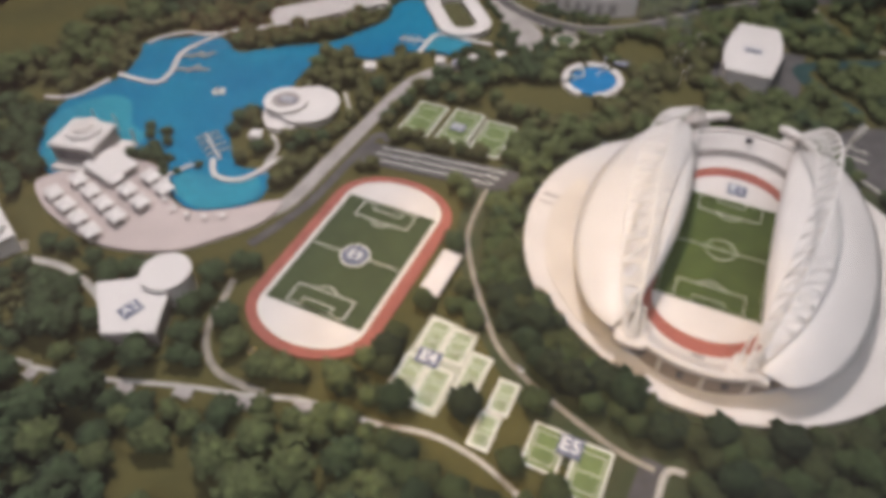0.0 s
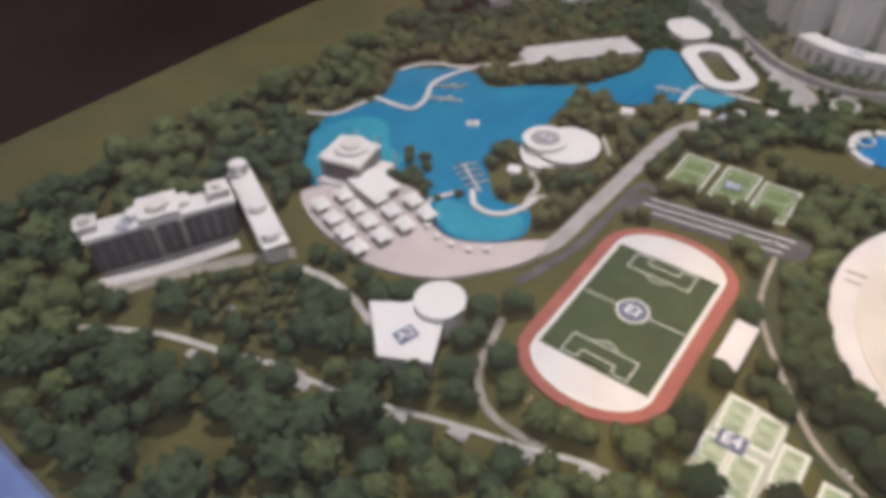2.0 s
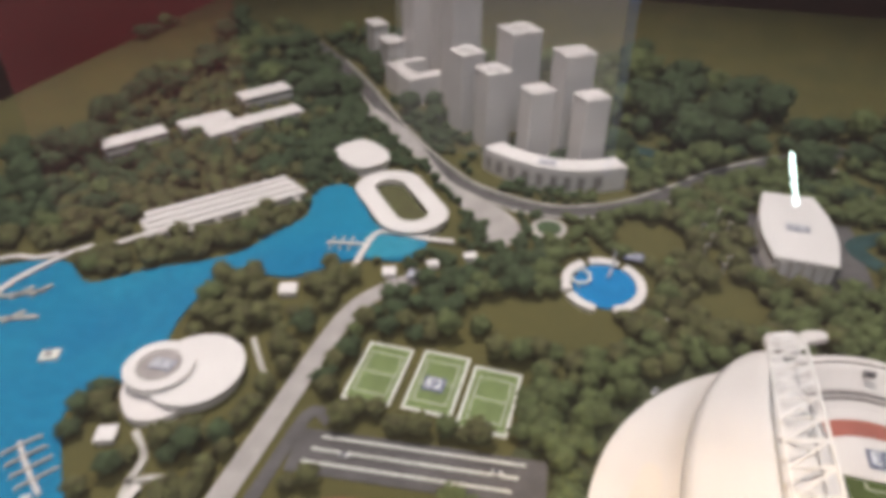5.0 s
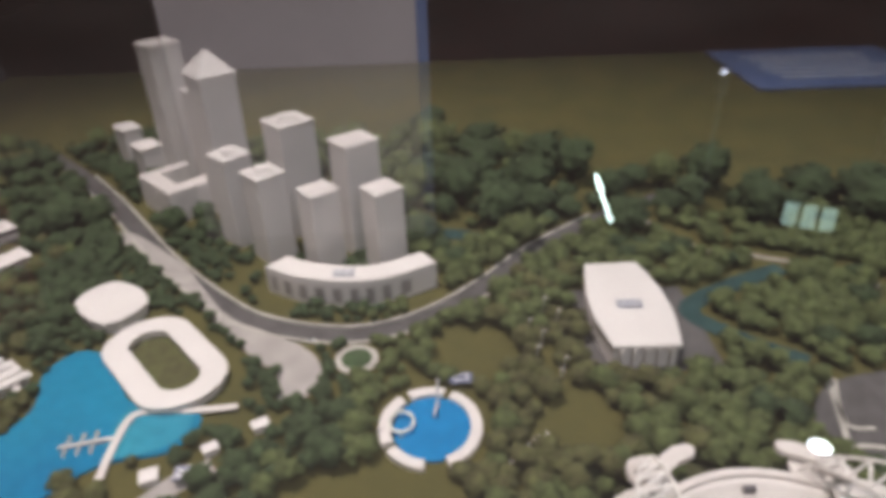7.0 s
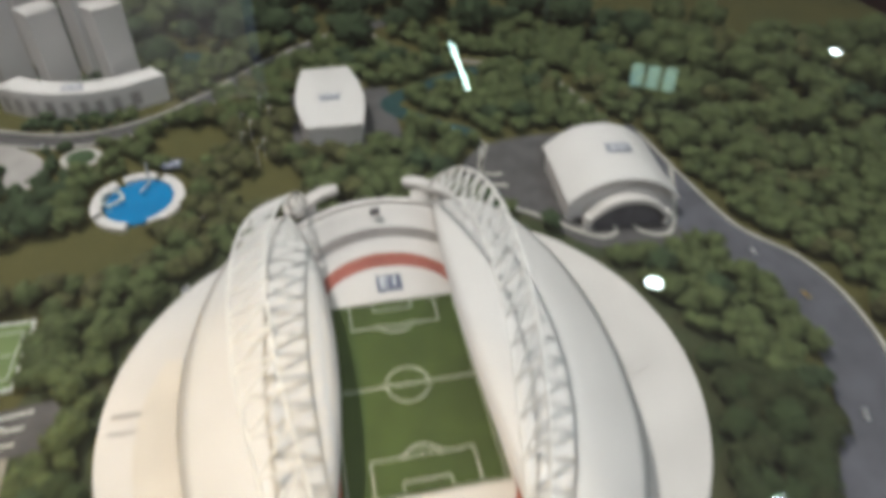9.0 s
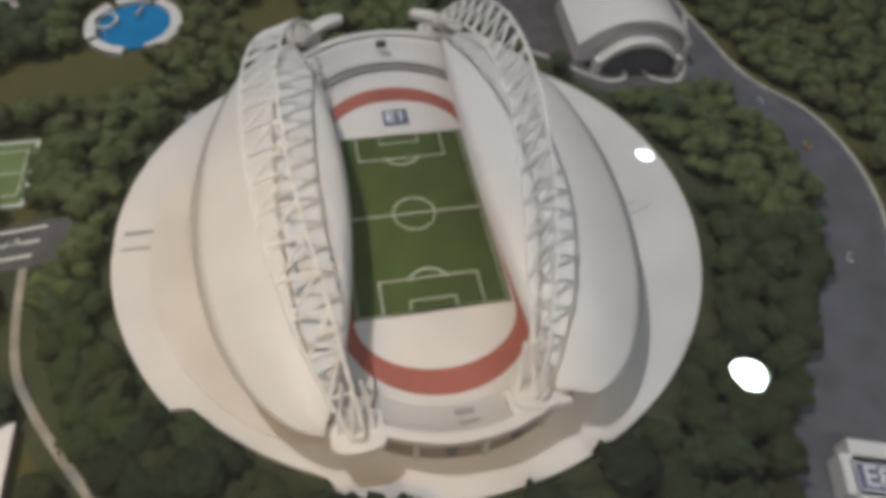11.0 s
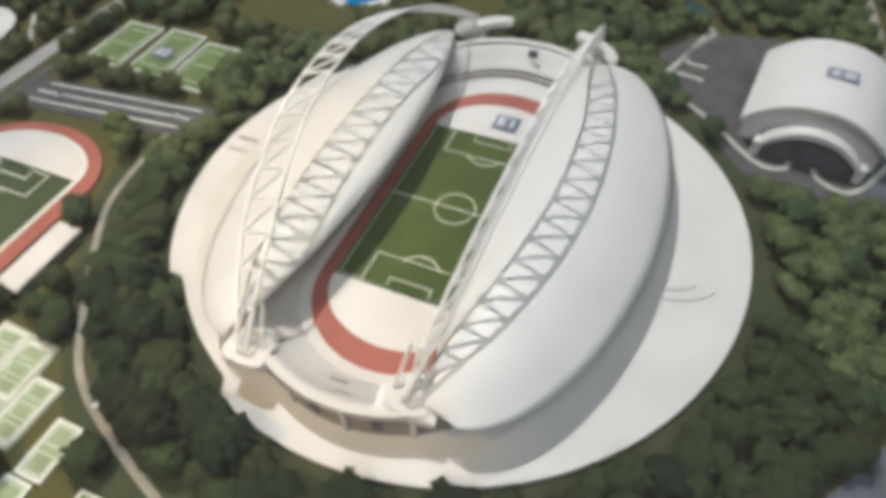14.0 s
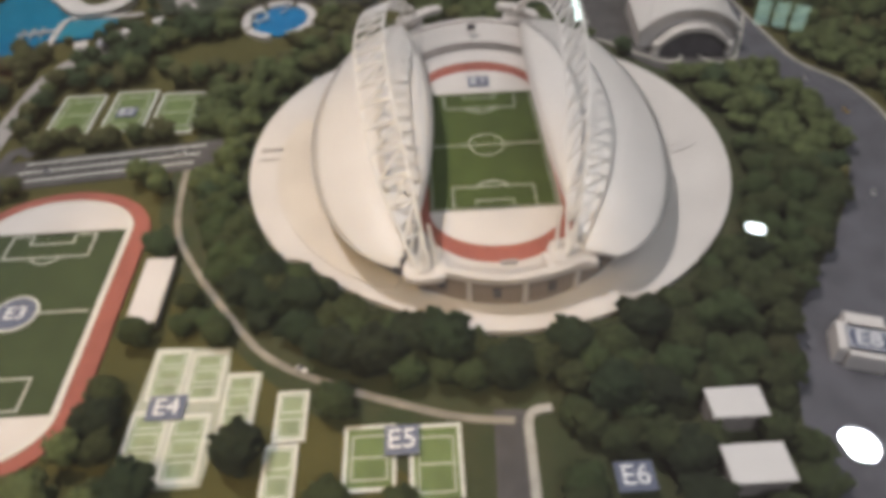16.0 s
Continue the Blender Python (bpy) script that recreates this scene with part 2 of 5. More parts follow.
def ribbon(points, width, z0, z1, bm=None, smooth=True):
    """A strip of even width along a line."""
    line = curve_through(points, False, 6) if smooth and len(points) > 2 else points
    left, right = [], []
    for i, (x, y) in enumerate(line):
        a, b = Vector(line[max(i - 1, 0)]), Vector(line[min(i + 1, len(line) - 1)])
        d = (b - a).normalized()
        w = width(i / (len(line) - 1)) if callable(width) else width
        left.append((x - d.y * w / 2, y + d.x * w / 2))
        right.append((x + d.y * w / 2, y - d.x * w / 2))
    bm = bm or bmesh.new()
    v = [[bm.verts.new((x, y, z)) for x, y in side] for side, z in ((left, z0), (left, z1), (right, z1), (right, z0))]
    for i in range(1, len(line)):
        for a in range(4):
            b = (a + 1) % 4
            bm.faces.new((v[a][i - 1], v[a][i], v[b][i], v[b][i - 1]))
    bm.faces.new([v[a][0] for a in range(4)])
    bm.faces.new([v[a][-1] for a in (3, 2, 1, 0)])
    bmesh.ops.recalc_face_normals(bm, faces=bm.faces)
    return bm


def rect(cx, cy, w, d, turn=0.0):
    c, s = math.cos(radians(turn)), math.sin(radians(turn))
    return [(cx + c * x - s * y, cy + s * x + c * y) for x, y in ((-w / 2, -d / 2), (w / 2, -d / 2), (w / 2, d / 2), (-w / 2, d / 2))]


def box(cx, cy, w, d, z0, z1, turn=0.0, bevel=0.0, bm=None):
    return prism(rect(cx, cy, w, d, turn), z0, z1, bevel, bm)


def oval(cx, cy, a, b, n=48, turn=0.0, start=0.0, end=360.0):
    c, s, out = math.cos(radians(turn)), math.sin(radians(turn)), []
    full = end - start >= 360
    for i in range(n):
        q = radians(start + (end - start) * i / (n if full else n - 1))
        x, y = a * math.cos(q), b * math.sin(q)
        out.append((cx + c * x - s * y, cy + s * x + c * y))
    return out


def rod(bm, p, q, r, sides=5):
    """A thin bar from p to q."""
    p, q = Vector(p), Vector(q)
    d = (q - p).normalized()
    u = d.orthogonal().normalized()
    w = d.cross(u)
    rings = [[bm.verts.new(e + r * (math.cos(2 * math.pi * i / sides) * u + math.sin(2 * math.pi * i / sides) * w)) for i in range(sides)] for e in (p, q)]
    for i in range(sides):
        bm.faces.new((rings[0][i - 1], rings[0][i], rings[1][i], rings[1][i - 1]))
    bm.faces.new(rings[0][::-1])
    bm.faces.new(rings[1])
    return bm


def rods(pairs, r, sides=5):
    bm = bmesh.new()
    for p, q in pairs:
        rod(bm, p, q, r, sides)
    return bm


def line_frame(bm, x0, y0, x1, y1, w, z):
    """Four painted lines round a rectangle."""
    box((x0 + x1) / 2, y0, x1 - x0 + w, w, z, z + 0.0004, bm=bm)
    box((x0 + x1) / 2, y1, x1 - x0 + w, w, z, z + 0.0004, bm=bm)
    box(x0, (y0 + y1) / 2, w, y1 - y0 - w, z, z + 0.0004, bm=bm)
    box(x1, (y0 + y1) / 2, w, y1 - y0 - w, z, z + 0.0004, bm=bm)


def letters(text, cx, cy, z, size, turn, parent, tilt=0.0):
    cu = bpy.data.curves.new("letters", "FONT")
    cu.body, cu.size, cu.align_x, cu.align_y, cu.extrude = text, size, "CENTER", "CENTER", 0.0003
    cu.resolution_u = 3
    ob = bpy.data.objects.new("letters", cu)
    me = bpy.data.meshes.new_from_object(ob)
    bpy.data.objects.remove(ob)
    me.transform(Matrix.Translation(Vector((cx, cy, z)) - BASE[parent.name]) @ pose(0, 0, 0, tilt, 0, turn))
    me.materials.append(LETTER)
    out = new("lettering", me)
    out.parent = parent
    return tagged(out, "white raised lettering")


def bars(cx, cy, z, w, h, turn, parent):
    """Writing too small to read."""
    c, s = math.cos(radians(turn)), math.sin(radians(turn))
    bm = bmesh.new()
    for dx, ww in ((-0.22, 0.30), (0.18, 0.34)):
        for dy in (-0.2, 0.12):
            x, y = dx * w, dy * h
            box(cx + c * x - s * y, cy + s * x + c * y, ww * w, 0.16 * h, z, z + 0.0005, turn, bm=bm)
    part("lettering", bm, LETTER, parent, "white illegible lettering")


def sign(text, cx, cy, z, w, h, turn=0.0, support="on the model ground", thick=0.0012):
    t = thing("label_plate", (cx, cy, z), "small slate-blue label plate with white letters " + support, "label", "label plates")
    part("plate", box(cx, cy, w, h, z, z + thick, turn), PLATE, t)
    if text:
        letters(text, cx, cy, z + thick + 0.0002, h * 0.95, turn, t)
    else:
        bars(cx, cy, z + thick, w, h, turn, t)
    if text not in ("", "E8", "A1"):
        return t
    bm = bmesh.new()
    c, s = math.cos(radians(turn)), math.sin(radians(turn))
    for x, y, ww, hh in ((0, 0.43 * h, w * 0.92, 0.0008), (0, -0.43 * h, w * 0.92, 0.0008), (0.46 * w, 0, 0.0008, h * 0.8), (-0.46 * w, 0, 0.0008, h * 0.8)):
        box(cx + c * x - s * y, cy + s * x + c * y, ww, hh, z + thick, z + thick + 0.0003, turn, bm=bm)
    part("border", bm, LETTER, t, "thin white border line")
    return t


# ---- hall ----
setting("floor", box(1.5, 3.0, 13, 17, FLOOR - 0.1, FLOOR), CARPET, "dark reddish polished hall floor", "floor")
setting("ceiling", box(1.5, 3.0, 13, 17, CEIL, CEIL + 0.1), DUSK, "dark painted hall ceiling", "ceiling")
NORTH = 11.4
setting("wall_north", box(1.5, NORTH + 0.1, 13, 0.2, FLOOR, CEIL), MAROON, "dark maroon painted hall wall", "wall")
setting("wall_south", box(1.5, -5.4, 13, 0.2, FLOOR, CEIL), PLASTER, "grey plaster hall wall", "wall")
setting("wall_west", box(-4.9, 3.0, 0.2, 16.6, FLOOR, CEIL), MAROON, "dark maroon painted hall wall", "wall")
setting("wall_east", box(7.9, 3.0, 0.2, 16.6, FLOOR, CEIL), PLASTER, "grey plaster hall wall", "wall")

# ---- the model's board ----
X_W, X_E, Y_S, Y_N = -1.487, 1.05, -1.0, 1.80
setting("ground", box((X_W + X_E) / 2, (Y_S + Y_N) / 2, X_E - X_W, Y_N - Y_S, -0.03, 0.0), TURF, "olive-green flocked ground of the landscape model", "ground")
plinth = thing("display_plinth", ((X_W + X_E) / 2, (Y_S + Y_N) / 2, FLOOR), "dark brown painted plinth under the landscape model", "plinth")
part("cabinet", box((X_W + X_E) / 2, (Y_S + Y_N) / 2, X_E - X_W + 0.04, Y_N - Y_S + 0.04, FLOOR + 0.08, -0.034, 0, 0.004), BOARD, plinth)
part("toe_kick", box((X_W + X_E) / 2, (Y_S + Y_N) / 2, X_E - X_W - 0.1, Y_N - Y_S - 0.1, FLOOR, FLOOR + 0.08), DARK, plinth)

# Outlines that keep the trees away: filled in as the ground is laid out.
KEEP = []


def flat(name, pts, z, material, label, category, keep=True, z0=0.0):
    if keep:
        KEEP.append(pts)
    return setting(name, prism(pts, z0, z), material, label, category)


def road(name, points, width, z, material, label, category="road", keep=True):
    if keep:
        line = curve_through(points, False, 4) if len(points) > 2 else points
        w = width(0.5) if callable(width) else width
        for a, b in zip(line, line[1:]):
            mid = ((a[0] + b[0]) / 2, (a[1] + b[1]) / 2)
            KEEP.append(rect(*mid, math.dist(a, b) + w * 0.5, w + 0.008, math.degrees(math.atan2(b[1] - a[1], b[0] - a[0]))))
    return setting(name, ribbon(points, width, 0.0, z), material, label, category)


# ---- water ----
LAKE = curve_through([(-0.965, -0.25), (-1.03, -0.2), (-1.072, -0.13), (-1.08, -0.08), (-1.05, 0.0), (-1.068, 0.07), (-1.09, 0.116), (-1.03, 0.168), (-0.967, 0.19), (-0.908, 0.16),
                      (-0.855, 0.203), (-0.767, 0.265), (-0.735, 0.33), (-0.711, 0.389), (-0.727, 0.45), (-0.70, 0.49), (-0.65, 0.466), (-0.605, 0.395), (-0.522, 0.372), (-0.535, 0.322),
                      (-0.605, 0.303), (-0.665, 0.245), (-0.748, 0.232), (-0.757, 0.14), (-0.742, 0.05), (-0.784, -0.02), (-0.757, -0.065), (-0.703, -0.118), (-0.652, -0.112), (-0.627, -0.16),
                      (-0.65, -0.2), (-0.70, -0.226), (-0.745, -0.215), (-0.787, -0.178), (-0.85, -0.135), (-0.90, -0.2), (-0.93, -0.235)])
flat("water_lake", LAKE, 0.003, WATER, "bright blue glossy acrylic lake", "water")
flat("water_lagoon_west", curve_through([(-0.962, -0.245), (-1.025, -0.195), (-1.062, -0.13), (-1.03, -0.06), (-0.98, -0.05), (-0.93, -0.1), (-0.88, -0.125), (-0.91, -0.2)]), 0.0042, SHALLOW, "paler turquoise lagoon part of the lake", "water", False, 0.003)
flat("water_lagoon_south", curve_through([(-0.76, -0.2), (-0.70, -0.222), (-0.65, -0.197), (-0.632, -0.16), (-0.66, -0.13), (-0.71, -0.152), (-0.765, -0.165)]), 0.0042, SHALLOW, "paler turquoise lagoon part of the lake", "water", False, 0.003)
flat("water_lagoon_north", curve_through([(-0.60, 0.385), (-0.53, 0.37), (-0.54, 0.328), (-0.598, 0.315)]), 0.0042, SHALLOW, "paler turquoise lagoon part of the lake", "water", False, 0.003)
STREAM_LINE = [(0.22, 0.62), (0.13, 0.58), (0.06, 0.53), (0.10, 0.47), (0.16, 0.42)]
road("water_stream", STREAM_LINE, 0.027, 0.0015, STREAM, "dark teal acrylic stream", "water")
road("water_pond", [(-0.26, 0.76), (-0.22, 0.75), (-0.19, 0.73)], 0.03, 0.0015, STREAM, "dark teal acrylic pond", "water")

# ---- roads and paving ----
# Darker green tone than the board, laid under the trees round the stadium
flat("ground_woodland", curve_through([(-0.35, -0.05), (-0.31, -0.16), (-0.21, -0.29), (-0.03, -0.42), (0.13, -0.46), (0.22, -0.42), (0.30, -0.25), (0.36, -0.05), (0.35, 0.12), (0.26, 0.22), (0.14, 0.29), (-0.02, 0.30), (-0.16, 0.27), (-0.26, 0.20), (-0.32, 0.10)]), 0.0006, DARK_FLOOR, "dark green scattered woodland floor", "ground")
KEEP.pop()
road("road_boulevard", [(-1.06, 1.16), (-0.93, 1.03), (-0.816, 0.895), (-0.674, 0.71), (-0.56, 0.588), (-0.48, 0.53), (-0.372, 0.504), (-0.28, 0.533), (-0.20, 0.60), (-0.11, 0.70), (0.0, 0.79), (0.12, 0.86)], 0.030, 0.0012, ASPHALT, "dark grey model road with pale kerbs")
for off, nm in ((0.017, "trim_kerb"), (-0.017, "trim_kerb_inner")):
    pts = [(-0.93, 1.03), (-0.816, 0.895), (-0.674, 0.71), (-0.56, 0.588), (-0.48, 0.53), (-0.372, 0.504), (-0.28, 0.533), (-0.20, 0.60), (-0.11, 0.70), (0.0, 0.79)]
    shifted = []
    for i, p in enumerate(pts):
        a, b = Vector(pts[max(i - 1, 0)]), Vector(pts[min(i + 1, len(pts) - 1)])
        d = (b - a).normalized()
        shifted.append((p[0] - d.y * off, p[1] + d.x * off))
    road(nm, shifted, 0.004, 0.003, KERB, "pale card kerb along the model road", "kerb", False)
flat("pavement_terrace", curve_through([(-0.775, 0.783), (-0.745, 0.79), (-0.635, 0.685), (-0.545, 0.562), (-0.478, 0.515), (-0.42, 0.475), (-0.398, 0.43), (-0.413, 0.392), (-0.44, 0.39), (-0.452, 0.44), (-0.49, 0.47), (-0.632, 0.635)]), 0.0025, PALE_ROAD, "pale grey paved forecourt beside the lake", "pavement")
road("road_lakeside", [(-0.64, -0.235), (-0.588, -0.165), (-0.580, -0.06), (-0.576, 0.04), (-0.572, 0.14), (-0.562, 0.215), (-0.528, 0.27), (-0.488, 0.30)], 0.024, 0.0016, PALE_ROAD, "pale grey lakeside promenade")
road("road_promenade_drive", [(-0.585, -0.25), (-0.558, -0.15), (-0.552, -0.05), (-0.545, 0.04), (-0.52, 0.035)], 0.014, 0.0013, ASPHALT, "dark grey drive beside the promenade")
road("road_middle", [(-0.565, -0.31), (-0.556, -0.345), (-0.548, -0.382), (-0.53, -0.412), (-0.497, -0.434), (-0.46, -0.438), (-0.43, -0.436)], 0.009, 0.0014, EARTH, "sandy brown path round the sports field")
road("road_south", [(-1.02, -0.66), (-0.96, -0.618), (-0.883, -0.575), (-0.798, -0.548), (-0.742, -0.527), (-0.70, -0.517)], 0.008, 0.0014, KERB, "pale narrow path through trees")
road("road_slab_lane", [(-0.70, -0.520), (-0.635, -0.506), (-0.577, -0.487), (-0.512, -0.465), (-0.444, -0.446), (-0.38, -0.425), (-0.30, -0.418), (-0.238, -0.405), (-0.18, -0.41), (-0.126, -0.429)], 0.006, 0.0016, KERB, "pale narrow lane past the paving slabs")
road("road_oval_drive", [(-1.0, -0.572), (-0.965, -0.505), (-0.923, -0.447), (-0.862, -0.376)], 0.022, 0.0014, EARTH, "curved sandy drive before the museum")
road("road_garden", [(-0.846, -0.397), (-0.788, -0.387), (-0.727, -0.398), (-0.682, -0.417), (-0.652, -0.438)], 0.011, 0.0018, KERB, "curved pale garden path")
road("road_stadium_west", [(-0.335, 0.02), (-0.325, -0.09), (-0.30, -0.15), (-0.238, -0.239), (-0.20, -0.278), (-0.14, -0.308), (-0.06, -0.337), (-0.01, -0.345)], 0.0065, 0.0014, EARTH, "narrow sandy path winding through the trees")
road("road_gate", [(-0.012, -0.335), (-0.015, -0.38), (-0.02, -0.46), (-0.03, -0.6), (-0.03, -0.79)], 0.026, 0.0013, ASPHALT, "dark grey model road")
road("road_gate_kerb", [(0.02, -0.336), (0.002, -0.342), (-0.001, -0.38), (-0.004, -0.46)], 0.007, 0.0022, KERB, "pale card kerb beside the road", "kerb")
inner_edge = curve_through([(0.36, 0.40), (0.345, 0.26), (0.352, 0.155), (0.388, 0.075), (0.396, 0.01), (0.384, -0.06), (0.345, -0.13), (0.30, -0.19), (0.252, -0.25), (0.215, -0.33), (0.20, -0.45), (0.20, -0.99)], False, 5)
outer_edge = curve_through([(0.392, 0.40), (0.40, 0.26), (0.413, 0.156), (0.452, 0.09), (0.462, 0.02), (0.450, -0.055), (0.420, -0.12), (0.383, -0.18), (0.362, -0.24), (0.358, -0.32), (0.36, -0.45), (0.37, -0.99)], False, 5)
flat("road_east", inner_edge + outer_edge[::-1], 0.0013, BLUE_ROAD, "wide blue-grey model road", "road")
road("road_east_kerb", [(0.392, 0.38), (0.402, 0.26), (0.416, 0.156), (0.455, 0.09), (0.465, 0.02), (0.453, -0.055), (0.423, -0.12), (0.386, -0.18), (0.365, -0.24)], 0.004, 0.0028, KERB, "pale card kerb along the road", "kerb")
flat("pavement_parking", rect(-0.42, 0.008, 0.245, 0.052, 6), 0.0015, ASPHALT, "grey model car park with white bay lines", "pavement")
flat("pavement_hall", curve_through([(0.12, 0.30), (0.19, 0.215), (0.25, 0.145), (0.36, 0.14), (0.40, 0.22), (0.37, 0.36), (0.27, 0.40), (0.16, 0.38)]), 0.001, ASPHALT, "dark grey forecourt round the arched hall", "pavement")
road("trim_hall_lane", [(0.176, 0.288), (0.143, 0.292), (0.128, 0.267), (0.186, 0.228), (0.228, 0.186), (0.252, 0.168), (0.272, 0.172), (0.276, 0.19)], 0.0055, 0.0022, KERB, "pale curved lane on the dark forecourt", "lane", False)
road("trim_hall_lane_east", [(0.297, 0.195), (0.303, 0.168), (0.333, 0.16), (0.362, 0.207), (0.40, 0.295)], 0.0055, 0.0022, KERB, "pale curved lane on the dark forecourt", "lane", False)
road("trim_hall_lane_north", [(0.176, 0.315), (0.151, 0.324), (0.174, 0.39)], 0.0045, 0.0022, KERB, "pale lane on the dark forecourt", "lane", False)
bm = bmesh.new()
for k in range(3):
    box(-0.42 - 0.004 * k, 0.026 - 0.016 * k, 0.20, 0.0022, 0.0015, 0.0021, 6, bm=bm)
setting("trim_parking_lines", bm, LINE, "white bay lines on the car park", "marking")
flat("pavement_lake_plaza", curve_through([(-0.947, -0.285), (-0.883, -0.318), (-0.792, -0.335), (-0.733, -0.331), (-0.669, -0.303), (-0.628, -0.26), (-0.592, -0.206), (-0.592, -0.16), (-0.62, -0.178), (-0.65, -0.205), (-0.70, -0.231), (-0.748, -0.22), (-0.79, -0.178), (-0.86, -0.175), (-0.91, -0.215), (-0.95, -0.26)]), 0.005, PINK, "pale pinkish paved plaza on the lake shore", "pavement")

KEEP.append(oval(-0.76, -0.262, 0.205, 0.088, 40, 6))

# ---- stadium ----
st = thing("stadium", (0, 0, 0), "white model football stadium with two curved roof shells and arch trusses", "stadium")


def plaza_edge(q):
    x, y = math.cos(q), math.sin(q)
    r = 0.261 + 0.002 * max(0, -y) ** 2 - 0.012 * max(0, y) ** 3
    if x < -0.35 and y < -0.62:
        r -= 0.012
    return r * x, r * y


edge = [plaza_edge(2 * math.pi * i / 160) for i in range(160)]
KEEP.append([(x * 1.035, y * 1.035) for x, y in edge])
part("plaza", prism(edge, 0.0, 0.006, 0.001), STONE, st, "round off-white plaza deck")


def end_oval(a, straight, b, n=24):
    """A running-track outline: straight sides and half-oval ends."""
    top = [(a * math.cos(math.pi * i / n), straight + b * math.sin(math.pi * i / n)) for i in range(n + 1)]
    return top + [(-x, -y) for x, y in top]


def moved(pts, dx, dy):
    return [(x + dx, y + dy) for x, y in pts]


DECK = 0.010
n_o = len(end_oval(1, 1, 1))


def ellipse_for(a, b, like):
    out = []
    for x, y in like:
        q = math.atan2(y / b, x / a)
        out.append((a * math.cos(q), b * math.sin(q)))
    return out


YC = -0.0045
T_OUT, T_IN = moved(end_oval(0.079, 0.106, 0.076), 0, YC), moved(end_oval(0.0665, 0.108, 0.052), 0, YC)
part("infield", prism(T_IN, 0.006, DECK), STONE, st, "cream ground behind the goals")
part("running_track", ring(T_OUT, T_IN, 0.006, DECK + 0.0004), RED, st, "brick-red running track")
rim = ellipse_for(0.166, 0.232, T_OUT)


def between(f):
    return [((1 - f) * a[0] + f * b[0], (1 - f) * a[1] + f * b[1]) for a, b in zip(T_OUT, rim)]


# lower apron, tier wall, upper deck with shallow rows, outer drop
bowl = bmesh.new()
profile = [(0.0, DECK), (0.22, DECK + 0.0025), (0.45, DECK + 0.0095), (0.70, DECK + 0.0185), (0.88, DECK + 0.0265), (1.0, DECK + 0.028), (1.0, 0.006)]
lines = [[bowl.verts.new((x, y, z)) for x, y in between(f)] for f, z in profile]
for la, lb in zip(lines, lines[1:]):
    for i in range(n_o):
        bowl.faces.new((la[i - 1], la[i], lb[i], lb[i - 1]))
bmesh.ops.recalc_face_normals(bowl, faces=bowl.faces)
part("seating_bowl", bowl, STONE, st, "cream stepped seating bowl")
for f, z0, z1 in ((0.40, DECK + 0.006, DECK + 0.0110), (0.50, DECK + 0.009, DECK + 0.0135)):
    # the grey tier walls show at the north end alone
    north = [p for p in between(f) if p[1] > 0.13]
    part("tier_wall", ribbon(north, 0.0035, z0, z1, None, False), WALL, st, "thin grey tier wall")
ramp = oval(-0.004, 0.0, 0.209, 0.228, 36, 0, 163, 243)
part("ramp", ribbon(ramp, lambda f: 0.012 + 0.026 * math.sin(math.pi * f) ** 0.6, 0.0055, 0.0078, None, False), CREAM, st, "beige curved ramp on the plaza")
part("outer_wall", ring(ellipse_for(0.1675, 0.2335, T_OUT), ellipse_for(0.166, 0.232, T_OUT), 0.0065, 0.033), BEIGE, st, "grey-beige curved outer wall")
part("parapet", ring(ellipse_for(0.171, 0.237, T_OUT), ellipse_for(0.164, 0.230, T_OUT), 0.035, 0.0415), STONE, st, "pale parapet band")
for i in range(44):
    q = 2 * math.pi * (i + 0.5) / 44
    part("wall_pier" if i % 2 else "wall_window", box(0.1687 * math.cos(q), 0.2347 * math.sin(q), 0.003, 0.004 if i % 2 else 0.007, 0.0065 if i % 2 else 0.018, 0.033 if i % 2 else 0.027, math.degrees(q)), STONE if i % 2 else DARK, st)

part("pitch", box(-0.001, -0.005, 0.131, 0.2135, DECK, DECK + 0.0008), PITCH, st, "green football pitch")
bm = bmesh.new()
zl = DECK + 0.0009
line_frame(bm, -0.063, -0.1105, 0.061, 0.1005, 0.0006, zl)
box(-0.001, -0.005, 0.123, 0.0009, zl, zl + 0.0004, bm=bm)
for sgn in (1, -1):
    gy = -0.005 + sgn * 0.1055
    for half, deep in ((0.042, 0.033), (0.019, 0.011)):
        y0, y1 = sorted((gy, gy - sgn * deep))
        line_frame(bm, -half, y0, half, y1, 0.0008, zl)
    arc = oval(0, gy - sgn * 0.0235, 0.0185, 0.0185, 14, 0, 205 if sgn > 0 else 25, 335 if sgn > 0 else 155)
    ribbon(arc, 0.0011, zl, zl + 0.0004, bm, False)
ring(oval(0, -0.005, 0.0195, 0.0195, 40), oval(0, -0.005, 0.0187, 0.0187, 40), zl, zl + 0.0004, bm)
part("pitch_lines", bm, LINE, st, "white painted pitch lines")
part("truss_block", box(0.053, -0.213, 0.044, 0.022, 0.0335, 0.0405, 8, 0.001), WHITE, st, "white block under the truss foot")
part("ramp_slot", box(-0.235, 0.012, 0.034, 0.0035, 0.0058, 0.0072), WALL, st, "thin grey stair slot in the plaza")
part("ramp_slot", box(-0.240, -0.006, 0.026, 0.002, 0.0058, 0.0070), WALL, st, "thin grey stair slot in the plaza")
for r0, x0 in ((0.03, 0.188), (0.046, 0.188)):
    arc = oval(x0, -0.002, r0, r0 * 0.62, 14, 0, 270, 350)
    part("terrace_step", ribbon(arc, 0.004, 0.006, 0.0075, None, False), STONE, st, "low curved step on the plaza")

ROOF_Y = 0.212
